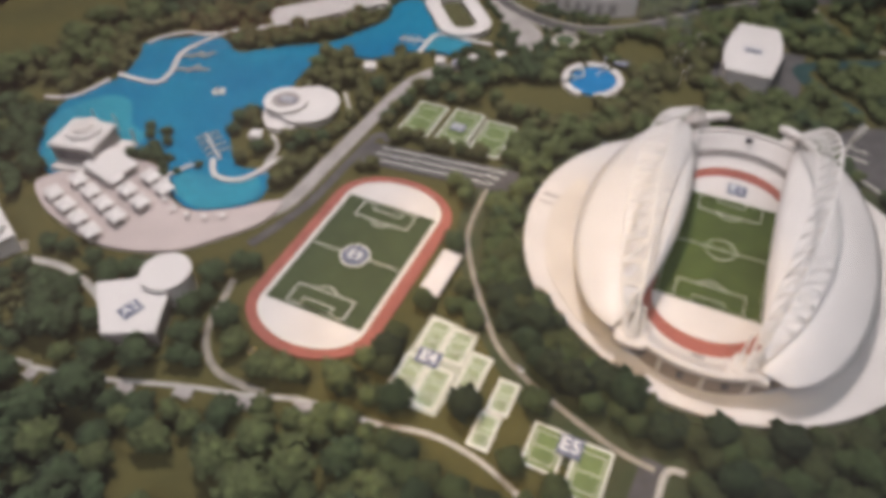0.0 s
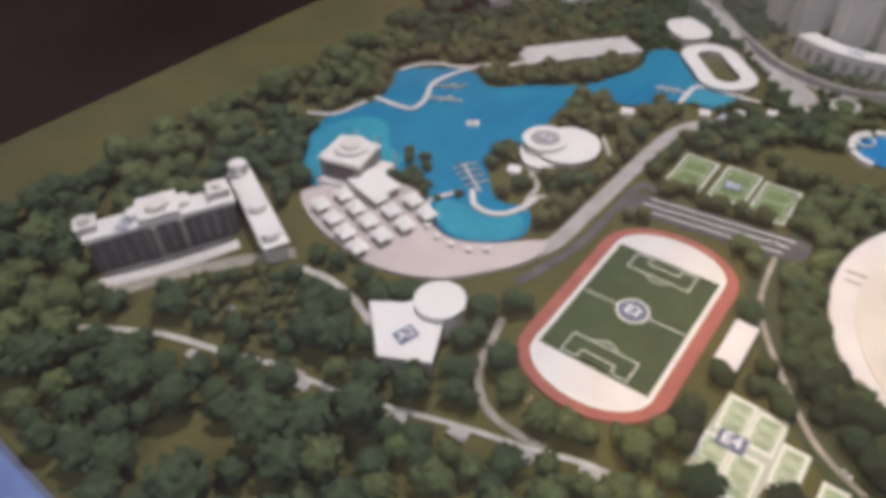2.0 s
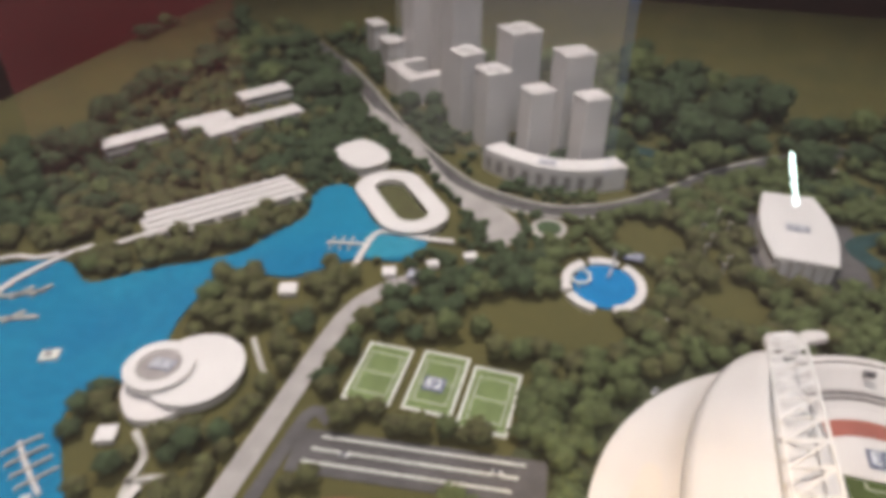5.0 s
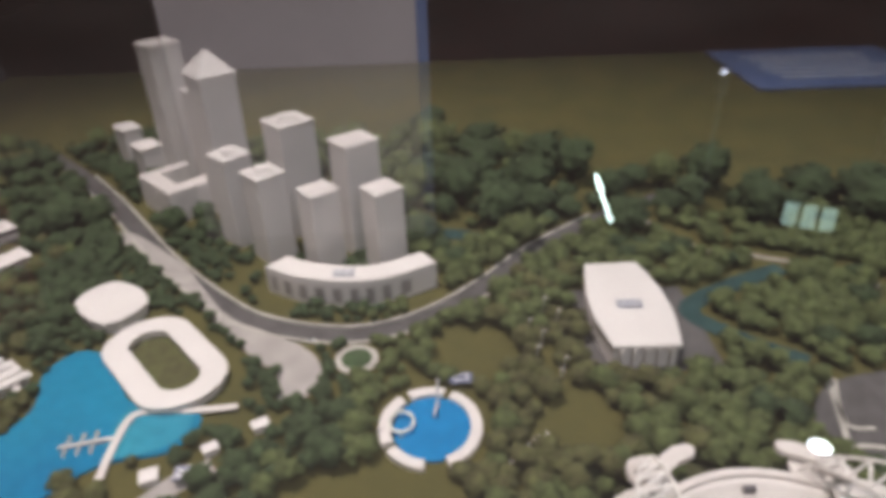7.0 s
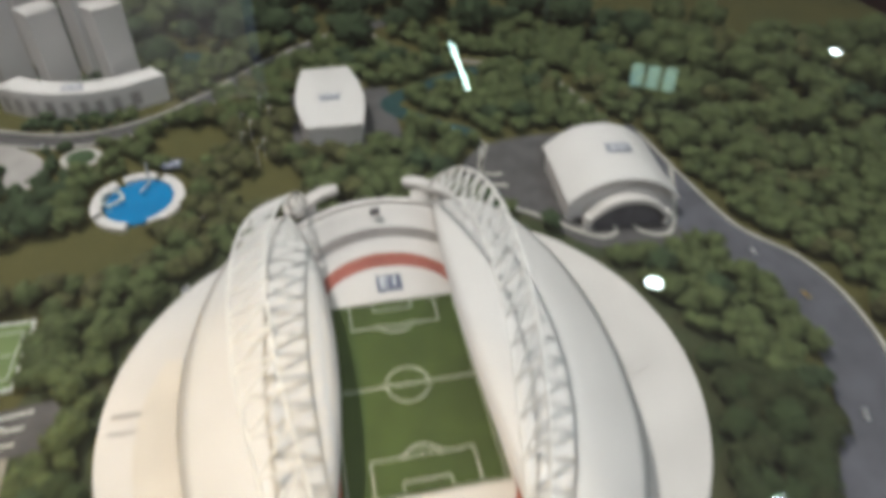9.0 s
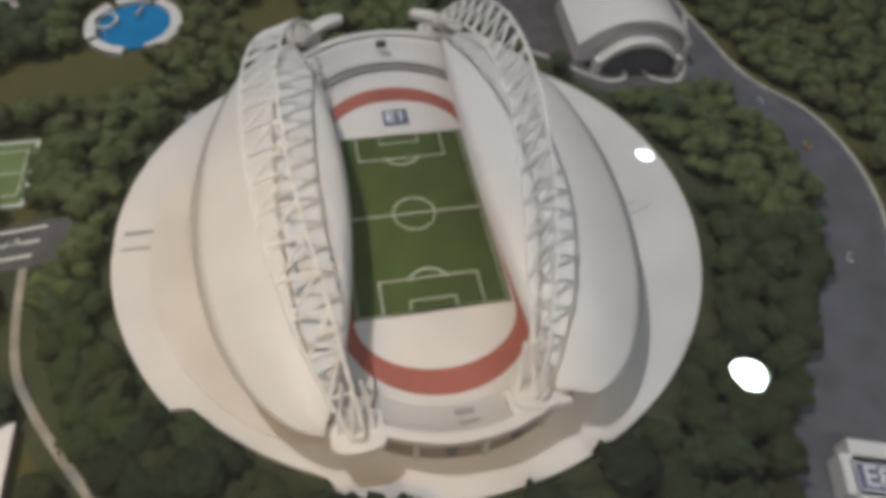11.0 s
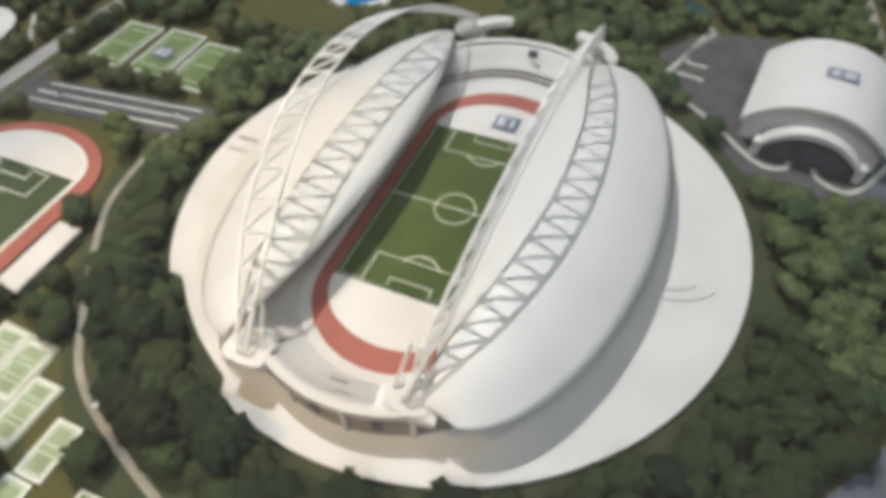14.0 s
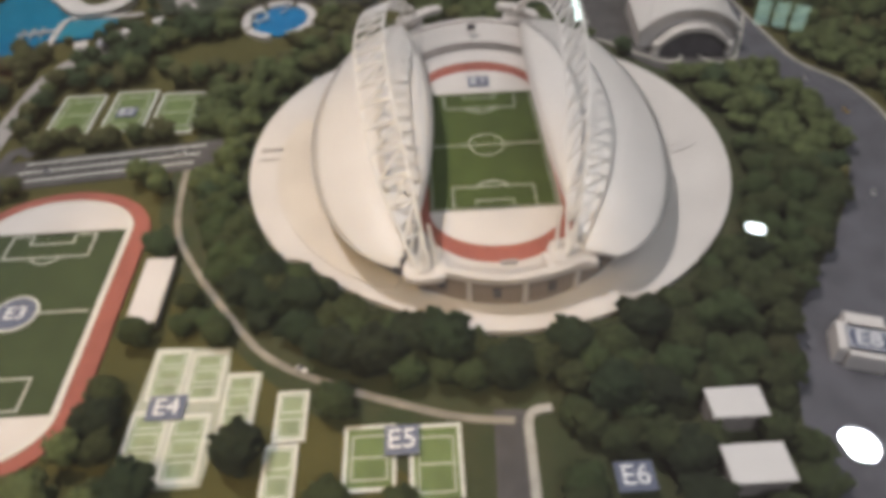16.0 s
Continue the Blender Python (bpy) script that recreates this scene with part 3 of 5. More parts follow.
# inner edge at the ends, its swing inwards, its height at the ends, its rise, the crown's bulge
SHELLS = {-1: (0.0927, 0.0354, 0.0488, 0.0085, 0.021), 1: (0.065, 0.0155, 0.0439, 0.0205, 0.023)}


def roof_shell(side):
    """One curved roof: the inner edge over the touchline, the outer edge over the wall."""
    nu, nv = 40, 12
    rows = []
    for i in range(nu + 1):
        u = -1 + 2 * i / nu
        y = ROOF_Y * math.sin(u * math.pi / 2)
        w = max(0.0, 1 - (y / ROOF_Y) ** 2)
        a, s, z, rise, bulge = SHELLS[side]
        xi, zi = a - s * w ** 0.8, z + rise * w ** 0.7
        xo = max(a, 0.089) + 0.001 + 0.094 * w ** 0.56
        zo = 0.044 - 0.006 * w
        row = []
        for j in range(nv + 1):
            v = j / nv
            row.append((side * (xi + (xo - xi) * v), y * (1 + 0.03 * v), zi + (zo - zi) * v + bulge * w ** 0.6 * math.sin(math.pi * v ** 0.9)))
        rows.append(row)
    return rows


def shell_mesh(rows, thick=0.0025):
    bm = bmesh.new()
    v = [[bm.verts.new(p) for p in row] for row in rows]
    for a, b in zip(v, v[1:]):
        for j in range(len(a) - 1):
            bm.faces.new((a[j], a[j + 1], b[j + 1], b[j]))
    bmesh.ops.remove_doubles(bm, verts=bm.verts, dist=0.0003)
    bmesh.ops.recalc_face_normals(bm, faces=bm.faces)
    if sum(f.normal.z for f in bm.faces) < 0:
        bmesh.ops.reverse_faces(bm, faces=bm.faces)
    bmesh.ops.solidify(bm, geom=list(bm.faces), thickness=thick)
    for f in bm.faces:
        f.smooth = True
    return bm


for side in (-1, 1):
    rows = roof_shell(side)
    part("roof_shell", shell_mesh(rows), ROOF, st, "smooth white curved roof shell")

# arch trusses: flat lattice ladders bent over the shells, whose shadows fall on the roofs
BAYS = 20
# x, y, z of the south foot, of the north foot, x and z of the crown, lean of the ladder
ARCHES = (((-0.074, -0.224, 0.046), (-0.081, 0.243, 0.052), -0.1175, 0.137, 20.0), ((0.052, -0.214, 0.048), (0.061, 0.238, 0.047), 0.079, 0.155, 57.0))
for south, north, x_mid, z_mid, lean in ARCHES:
    chords = {-1: [], 1: []}
    for i in range(BAYS + 1):
        f = i / BAYS
        w = 4 * f * (1 - f)
        base = Vector(south).lerp(Vector(north), f)
        cx = base.x + (x_mid - (south[0] + north[0]) / 2) * w
        cz = base.z + (z_mid - (south[2] + north[2]) / 2) * w
        half = 0.005 + 0.0105 * min(1.0, 1.8 * w)
        for e in (-1, 1):
            chords[e].append((cx + e * half * math.cos(radians(lean)), base.y, cz + e * half * math.sin(radians(lean))))
    truss = part("arch_truss", rods([(chords[e][i], chords[e][i + 1]) for e in (-1, 1) for i in range(BAYS)], 0.0016), STEEL, st, "pale steel lattice arch over the roof")
    web = []
    for i in range(BAYS):
        web.append((chords[-1][i], chords[1][i]))
        web.append((chords[-1][i], chords[1][i + 1]))
    part("lattice", rods(web, 0.0014, 5), STEEL, truss)
    for foot, up in ((south, -1), (north, 1)):
        x, yy = foot[0], foot[1] - up * 0.006
        bm = prism(curve_through([(x - 0.015, yy - 0.012), (x + 0.015, yy - 0.013), (x + 0.018, yy), (x + 0.014, yy + 0.015), (x - 0.014, yy + 0.014)], True, 4), 0.0365, 0.0425, 0.001)
        part("truss_block", bm, STONE, st, "cream end block of the arch")
        for dx in (-0.012, 0.0, 0.012):
            part("strut", rods([((x + dx, yy, 0.042), (x + dx * 0.5, yy - up * 0.022, 0.072))], 0.0014), STEEL, st)
for side in (-1, 1):
    part("north_fin", prism(curve_through([(side * 0.088, 0.225), (side * 0.06, 0.252), (side * 0.040, 0.258), (side * 0.038, 0.246), (side * 0.060, 0.234), (side * 0.082, 0.210)], True, 4), 0.046, 0.052, 0.001), STONE, st, "cream curved canopy fin")
part("scoreboard", box(0.0, 0.215, 0.010, 0.004, 0.036, 0.043), DARK, st, "small dark scoreboard")
part("score_bar", box(0.0, -0.214, 0.014, 0.003, 0.037, 0.041), WALL, st, "small grey scoreboard")
sign("E1", 0.0025, 0.128, DECK + 0.0001, 0.026, 0.023, 0, "behind the stadium goal")

# ---- training field ----
fx, fy = -0.441, -0.2105


fld = thing("sports_field", (fx, fy, 0), "model football field with brick-red running track", "sports field")
outer, inner = moved(end_oval(0.092, 0.100, 0.070), fx, fy), moved(end_oval(0.0735, 0.106, 0.049), fx, fy)
KEEP.append(moved(end_oval(0.102, 0.10, 0.082), fx, fy))
part("track", ring(outer, inner, 0.0, 0.003), RED, fld, "brick-red running track")
part("track_edge", ring(moved(end_oval(0.0745, 0.106, 0.050), fx, fy), moved(end_oval(0.0710, 0.106, 0.0465), fx, fy), 0.0, 0.0036), LINE, fld, "white kerb line inside the track")
part("end_zone", prism(moved(end_oval(0.0715, 0.106, 0.047), fx, fy), 0.0, 0.0028), STONE, fld, "white paving behind the goals")
part("turf", box(fx, fy, 0.137, 0.213, 0.0028, 0.0038), FIELD, fld, "dark green artificial turf")
bm = bmesh.new()
zl = 0.0039
box(fx, fy, 0.129, 0.0013, zl, zl + 0.0004, bm=bm)
for sgn in (1, -1):
    gy = fy + sgn * 0.102
    for half, deep in ((0.041, 0.031), (0.021, 0.012)):
        y0, y1 = sorted((gy, gy - sgn * deep))
        line_frame(bm, fx - half, y0, fx + half, y1, 0.0013, zl)
    arc = oval(fx, gy - sgn * 0.024, 0.016, 0.016, 14, 0, 205 if sgn > 0 else 25, 335 if sgn > 0 else 155)
    ribbon(arc, 0.0013, zl, zl + 0.0004, bm, False)
part("field_lines", bm, LINE, fld, "white painted field lines")
part("centre_disc", prism(oval(fx, fy, 0.0195, 0.0195, 40), zl, zl + 0.0008), PLATE, fld, "slate-blue label disc in the centre circle")
part("centre_ring", ring(oval(fx, fy, 0.0205, 0.0205, 40), oval(fx, fy, 0.0185, 0.0185, 40), zl, zl + 0.0011), LINE, fld, "white centre circle")
letters("E3", fx, fy, zl + 0.001, 0.020, 0, fld)
stand = thing("grandstand", (-0.321, -0.196, 0), "small white flat-roofed grandstand beside the field", "grandstand")
part("base", box(-0.321, -0.196, 0.022, 0.074, 0, 0.007), WALL, stand)
part("roof", box(-0.321, -0.196, 0.027, 0.078, 0.010, 0.0125, 0, 0.0008), WHITE, stand, "white flat roof")
for k in range(5):
    part("post", box(-0.311, -0.228 + 0.016 * k, 0.0015, 0.0015, 0.007, 0.010), WHITE, stand)
KEEP.append(rect(-0.321, -0.196, 0.034, 0.086))


# ---- ball courts ----
def court(cx, cy, w, d, turn, material, label, rows=1, group="ball courts", line=0.0028):
    """A ball court: coloured floor, broad white border and cross lines."""
    t = thing("ball_court", (cx, cy, 0), label, "court", group)
    c, s = math.cos(radians(turn)), math.sin(radians(turn))
    part("floor", box(cx, cy, w, d, 0, 0.0018, turn), material, t)
    bm = bmesh.new()
    place = lambda x, y: (cx + c * x - s * y, cy + s * x + c * y)
    for x, y, ww, dd in ((0, d / 2, w + line, line), (0, -d / 2, w + line, line), (w / 2, 0, line, d - line), (-w / 2, 0, line, d - line)):
        box(*place(x, y), ww, dd, 0, 0.0024, turn, bm=bm)
    part("border", bm, LINE, t, "white border")
    bm = bmesh.new()
    for r in range(rows):
        y = -d / 2 + d * (r + 0.5) / rows
        if rows == 1:
            box(*place(0, y), w * 0.72, 0.0008, 0.0016, 0.002, turn, bm=bm)
        for e in (-1, 1):
            box(*place(e * w * 0.36, y), 0.0008, d / rows * 0.7, 0.0016, 0.002, turn, bm=bm)
            box(*place(0, y + e * d / rows * 0.35), w * 0.72, 0.0008, 0.0016, 0.0021, turn, bm=bm)
    part("lines", bm, LINE, t, "thin white court lines")
    KEEP.append(rect(cx, cy, w + 0.012, d + 0.012, turn))
    return t


for cx, cy in ((-0.496, 0.113), (-0.431, 0.117), (-0.371, 0.108)):
    court(cx, cy, 0.050, 0.086, 0, COURT, "green model ball court with broad white border", 1, "three green courts")
sign("E2", -0.433, 0.112, 0.0026, 0.024, 0.02, 0, "on the middle green court")
for cx, cy, w, d, n in ((-0.287, -0.284, 0.026, 0.046, 3), (-0.256, -0.288, 0.026, 0.046, 3), (-0.292, -0.344, 0.027, 0.048, 3), (-0.260, -0.352, 0.027, 0.054, 3), (-0.225, -0.314, 0.023, 0.05, 3)):
    court(cx, cy, w, d, 0, PALE_COURT, "pale green model tennis court with white lines", n, "tennis courts")
base4 = thing("court_paving", (-0.275, -0.316, 0), "pale paved base between the tennis courts", "paving")
part("slab", prism([(-0.304, -0.256), (-0.240, -0.260), (-0.238, -0.286), (-0.210, -0.287), (-0.211, -0.343), (-0.238, -0.346), (-0.242, -0.384), (-0.278, -0.384), (-0.280, -0.372), (-0.310, -0.372)], 0, 0.0012), COURTBASE, base4)
sign("E4", -0.281, -0.317, 0.0026, 0.030, 0.022, 0, "between the pale tennis courts")
for cx, cy, w, d in ((-0.182, -0.330, 0.022, 0.042), (-0.186, -0.377, 0.022, 0.042)):
    court(cx, cy, w, d, 0, PALE_COURT, "pale green narrow model court with white lines", 2, "narrow courts")
for cx, cy, w, d in ((-0.120, -0.369, 0.036, 0.050), (-0.071, -0.377, 0.036, 0.062)):
    court(cx, cy, w, d, 0, COURT, "yellow-green model basketball court with white border", 1, "basketball courts")
sign("E5", -0.096, -0.358, 0.004, 0.026, 0.024, 0, "standing over the basketball courts", 0.002)
sign("E6", 0.066, -0.402, 0.014, 0.027, 0.022, 0, "on a post", 0.002)
KEEP.append(rect(0.066, -0.407, 0.044, 0.05))
post6 = thing("sign_post", (0.066, -0.402, 0), "short dark post under a label plate", "post")
part("shaft", rods([((0.066, -0.402, 0), (0.066, -0.402, 0.0139))], 0.0012), DARK, post6)

# practice ground east of the wide road
KEEP.append(rect(0.56, -0.22, 0.22, 0.28, -24))
c0 = thing("practice_pitch", (0.56, -0.22, 0), "dark green practice pitch with white lines", "sports field")
part("turf", box(0.56, -0.22, 0.21, 0.27, 0, 0.0018, -24), FIELD, c0)
bm = bmesh.new()
box(0.545, -0.137, 0.15, 0.0025, 0.0018, 0.0024, -24, bm=bm)
box(0.555, -0.157, 0.085, 0.0022, 0.0018, 0.0024, -24, bm=bm)
box(0.505, -0.128, 0.0022, 0.035, 0.0018, 0.0024, -24, bm=bm)
ribbon([(0.470, -0.135), (0.458, -0.165), (0.440, -0.23), (0.428, -0.285)], 0.005, 0.0018, 0.0026, bm)
ring(oval(0.50, -0.235, 0.02, 0.02, 30), oval(0.50, -0.235, 0.0185, 0.0185, 30), 0.0018, 0.0024, bm)
part("pitch_lines", bm, LINE, c0, "white painted lines")


# ---- buildings ----
def slab_building(name, cx, cy, w, d, h, turn, label, category="building", group="", storeys=0, wall=None, roof=None, overhang=0.002):
    t = thing(name, (cx, cy, 0), label, category, group)
    part("wall", box(cx, cy, w, d, 0, h - 0.002, turn), wall or WHITE, t)
    part("roof", box(cx, cy, w + 2 * overhang, d + 2 * overhang, h - 0.002, h, turn, 0.0005), roof or ROOF, t)
    c, s = math.cos(radians(turn)), math.sin(radians(turn))
    for k in range(storeys):
        z = (h - 0.002) * (k + 0.55) / storeys
        part("window_band", box(cx, cy, w + 0.0006, d + 0.0006, z, z + (h / storeys) * 0.35, turn), GLASSY, t)
    KEEP.append(rect(cx, cy, w + 0.012, d + 0.012, turn))
    return t


def tower(cx, cy, w, d, h, turn, cap, label):
    """A blank white tower block with its cap."""
    t = thing("tower_block", (cx, cy, 0), label, "tower", "white tower blocks")
    part("shaft", box(cx, cy, w, d, 0, h, turn, 0.0008), WHITE, t)
    if cap == "spire":
        part("collar", box(cx, cy, w * 1.08, d * 1.08, h, h + 0.004, turn), WHITE, t)
        bm = bmesh.new()
        base = [bm.verts.new((x, y, h + 0.004)) for x, y in rect(cx, cy, w * 1.08, d * 1.08, turn)]
        tip = bm.verts.new((cx, cy, h + 0.004 + w * 0.62))
        bm.faces.new(base[::-1])
        for i in range(4):
            bm.faces.new((base[i - 1], base[i], tip))
        part("pyramid_roof", bm, ROOF, t, "white pyramid roof")
    else:
        part("cornice", box(cx, cy, w * 1.05, d * 1.05, h, h + 0.003, turn, 0.0006), ROOF, t)
        if cap == "drum":
            part("crown_drum", prism(oval(cx, cy, w * 0.28, d * 0.28, 8, turn + 22), h + 0.003, h + 0.010, 0.001), ROOF, t)
            part("crown_tier", prism(oval(cx, cy, w * 0.42, d * 0.42, 8, turn + 22), h + 0.003, h + 0.006, 0.0006), ROOF, t)
        else:
            part("roof_tray", box(cx, cy, w * 0.8, d * 0.8, h + 0.003, h + 0.0045, turn), WHITE, t)
    KEEP.append(rect(cx, cy, w * 1.3, d * 1.3, turn))
    return t


TOWER_TXT = "blank white model tower block"
tower(-0.504, 0.713, 0.046, 0.046, 0.134, 42, "drum", TOWER_TXT + " with an octagonal roof crown")
tower(-0.565, 0.768, 0.046, 0.046, 0.142, 46, "drum", TOWER_TXT + " with an octagonal roof crown")
tower(-0.420, 0.662, 0.044, 0.040, 0.128, 38, "flat", TOWER_TXT + " with a flat roof")
tower(-0.333, 0.660, 0.044, 0.040, 0.128, 36, "flat", TOWER_TXT + " with a flat roof")
tower(-0.374, 0.730, 0.054, 0.048, 0.172, 36, "flat", TOWER_TXT + " with a flat roof, taller")
tower(-0.478, 0.800, 0.058, 0.056, 0.180, 40, "drum", TOWER_TXT + " with a stepped roof crown, taller")
tower(-0.602, 0.867, 0.058, 0.056, 0.236, 40, "spire", TOWER_TXT + " with a pyramid roof")
tower(-0.668, 0.985, 0.042, 0.042, 0.178, 44, "flat", TOWER_TXT + " with a flat roof")
tower(-0.735, 1.03, 0.056, 0.052, 0.250, 44, "flat", TOWER_TXT + " with a flat roof, very tall")
slab_building("court_block", -0.80, 1.03, 0.04, 0.05, 0.066, 42, "small stepped white model block", "building")
slab_building("court_block", -0.86, 1.10, 0.035, 0.05, 0.078, 42, "small stepped white model block", "building")
ub = thing("courtyard_block", (-0.69, 0.905, 0), "white U-shaped model block round a court", "building")
for dx, dy, w, d in ((-0.043, 0.0, 0.030, 0.115), (0.0, -0.043, 0.056, 0.030), (0.0, 0.047, 0.056, 0.020)):
    c, s = math.cos(radians(44)), math.sin(radians(44))
    part("wing", box(-0.69 + c * dx - s * dy, 0.905 + s * dx + c * dy, w, d, 0, 0.056, 44, 0.0008), WHITE, ub)
KEEP.append(rect(-0.69, 0.905, 0.14, 0.14, 44))

# curved podium in front of the towers
arc_t = thing("curved_podium", (-0.38, 0.61, 0), "white curved low model building before the towers", "building")
front = curve_through([(-0.495, 0.612), (-0.445, 0.583), (-0.382, 0.568), (-0.325, 0.575), (-0.262, 0.608)], False, 8)
back = curve_through([(-0.470, 0.640), (-0.43, 0.618), (-0.378, 0.606), (-0.332, 0.611), (-0.282, 0.638)], False, 8)
part("wall", prism(front + back[::-1], 0, 0.034), WHITE, arc_t)
part("roof", prism(front + back[::-1], 0.034, 0.040, 0.0006), ROOF, arc_t, "flat white curved roof")
for k in range(9):
    i = 2 + 3 * k
    a, b = front[i], front[i + 1]
    part("window_bay", box((a[0] + b[0]) / 2, (a[1] + b[1]) / 2, math.dist(a, b) * 1.5, 0.0012, 0.006, 0.028, math.degrees(math.atan2(b[1] - a[1], b[0] - a[0]))), WALL, arc_t)
KEEP.append(front + back[::-1])
KEEP.append(rect(-0.38, 0.60, 0.25, 0.07))
sign("", -0.385, 0.588, 0.0402, 0.028, 0.016, 0, "on the curved podium roof")

# white hall with bowed sides
hall = thing("bowed_hall", (-0.028, 0.506, 0), "white model hall with bowed sides and flat roof", "building")
plan = curve_through([(-0.063, 0.597), (-0.073, 0.54), (-0.076, 0.48), (-0.066, 0.420)], False, 6) + curve_through([(0.010, 0.418), (0.020, 0.48), (0.018, 0.54), (0.006, 0.598)], False, 6)
part("wall", prism([(-0.028 + (x + 0.028) * 0.94, 0.507 + (y - 0.507) * 0.96) for x, y in plan], 0, 0.030), WHITE, hall)
part("roof", prism(plan, 0.030, 0.035, 0.001), ROOF, hall, "white flat roof with bowed edges")
for k in range(5):
    part("front_pier", box(-0.056 + 0.014 * k, 0.4195, 0.003, 0.005, 0, 0.030), STONE, hall)
KEEP.append([(-0.028 + (x + 0.028) * 1.15, 0.507 + (y - 0.507) * 1.08) for x, y in plan])
sign("", -0.028, 0.50, 0.0352, 0.030, 0.017, 0, "on the bowed hall roof")
flat("pavement_bowed_hall", rect(-0.01, 0.50, 0.15, 0.17), 0.001, ASPHALT, "dark grey paving round the bowed hall", "pavement")

# arched sports hall
ah = thing("arched_hall", (0.29, 0.255, 0), "white model sports hall with arched roof and curved porch", "building")
ang = -5.0
ca, sa = math.cos(radians(ang)), math.sin(radians(ang))


def hall_at(x, y):
    return 0.295 + ca * x - sa * y, 0.252 + sa * x + ca * y


def vault(x0, x1, y0, y1, rise, foot, n=18, under=0.0):
    """A barrel roof over x0..x1 with a flattened arch section and thick edge."""
    bm = bmesh.new()
    rows = []
    for y in (y0, y1):
        for low in (0.0, under):
            row = []
            for i in range(n + 1):
                f = -1 + 2 * i / n
                z = foot + rise * (1 - abs(f) ** 2.3) - low
                row.append(bm.verts.new((*hall_at(x0 + (x1 - x0) * i / n, y), max(z, 0.0))))
            rows.append(row)
    for a, b in ((0, 2), (1, 3), (0, 1), (2, 3)):
        for i in range(n):
            bm.faces.new((rows[a][i], rows[a][i + 1], rows[b][i + 1], rows[b][i]))
    for i in (0, n):
        bm.faces.new((rows[0][i], rows[1][i], rows[3][i], rows[2][i]))
    bmesh.ops.recalc_face_normals(bm, faces=bm.faces)
    return bm


part("hall_roof", vault(-0.070, 0.063, -0.060, 0.066, 0.030, 0.030, under=0.004), ROOF, ah, "white arched roof")
part("hall_body", vault(-0.066, 0.059, -0.050, 0.060, 0.030, 0.0265, under=0.06), WHITE, ah)
part("porch_roof", vault(-0.046, 0.046, -0.076, -0.048, 0.024, 0.018, under=0.006), STONE, ah, "cream curved porch")
part("porch_glass", vault(-0.042, 0.042, -0.070, -0.0505, 0.020, 0.0145, under=0.04), DARK, ah, "dark glazed porch front")
for e in (-1, 1):
    part("porch_pier", box(*hall_at(e * 0.047, -0.068), 0.008, 0.012, 0, 0.018, ang), STONE, ah)
KEEP.append(rect(0.295, 0.245, 0.15, 0.17, ang))
sgn7 = sign("", *hall_at(0.004, 0.005), 0.0605, 0.030, 0.018, ang, "on the arched hall roof")

# round pool
pool = thing("round_pool", (-0.273, 0.339, 0), "round model swimming pool with broken white rim", "pool")
part("water", prism(oval(-0.271, 0.339, 0.041, 0.045, 44), 0, 0.0025), POOLBLUE, pool, "deep blue pool water")
for a0, a1 in ((-70, 62), (72, 118), (128, 205), (214, 262)):
    o, i_ = oval(-0.273, 0.339, 0.054, 0.058, 22, 0, a0, a1), oval(-0.273, 0.339, 0.042, 0.046, 22, 0, a0, a1)
    part("rim_segment", prism(o + i_[::-1], 0, 0.006, 0.0008), WHITE, pool, "white curved rim segment")
part("fountain", rods([((-0.265, 0.376, 0.004), (-0.269, 0.346, 0.012)), ((-0.265, 0.378, 0.0), (-0.264, 0.382, 0.03))], 0.0013), WHITE, pool, "white slide arm")
part("ring_slide", ring(oval(-0.303, 0.342, 0.014, 0.016, 24), oval(-0.303, 0.342, 0.0115, 0.0135, 24), 0.008, 0.0105), LINE, pool, "pale ring slide")
part("slide_post", rods([((-0.303, 0.326, 0), (-0.303, 0.326, 0.009)), ((-0.290, 0.344, 0), (-0.290, 0.344, 0.009))], 0.0012), LINE, pool)
KEEP.append(oval(-0.273, 0.339, 0.062, 0.066, 30))
sign("C1", -0.238, 0.406, 0.008, 0.026, 0.018, 0, "standing behind the round pool", 0.002)

# oval arena and pad by the lake
ov = thing("oval_arena", (-0.586, 0.455, 0), "white oval model arena with an open lawn in its middle", "building")
c9, s9 = math.cos(radians(-49)), math.sin(radians(-49))


def turned_oval(a, straight, b):
    return [(-0.586 + c9 * y + s9 * x * -1, 0.455 + s9 * y + c9 * x) for x, y in end_oval(a, straight, b)]


KEEP.append(turned_oval(0.068, 0.052, 0.06))
part("ring_body", ring(turned_oval(0.050, 0.046, 0.044), turned_oval(0.026, 0.044, 0.025), 0.0, 0.011), WHITE, ov)
part("ring_roof", ring(turned_oval(0.053, 0.047, 0.047), turned_oval(0.024, 0.043, 0.023), 0.011, 0.014), ROOF, ov, "white flat ring roof")
part("lawn", prism(turned_oval(0.027, 0.044, 0.026), 0.0, 0.003), LEAF_OLIVE, ov, "olive lawn in the arena")
pad = thing("low_pavilion", (-0.69, 0.573, 0), "white flat low pavilion beside the oval arena", "building")
pp = curve_through([(-0.745, 0.576), (-0.715, 0.625), (-0.668, 0.605), (-0.645, 0.565), (-0.684, 0.523)], True, 3)
part("wall", prism([(-0.692 + (x + 0.692) * 0.93, 0.578 + (y - 0.578) * 0.93) for x, y in pp], 0, 0.014), WHITE, pad)
part("roof", prism(pp, 0.014, 0.018, 0.0006), ROOF, pad)
KEEP.append(pp)

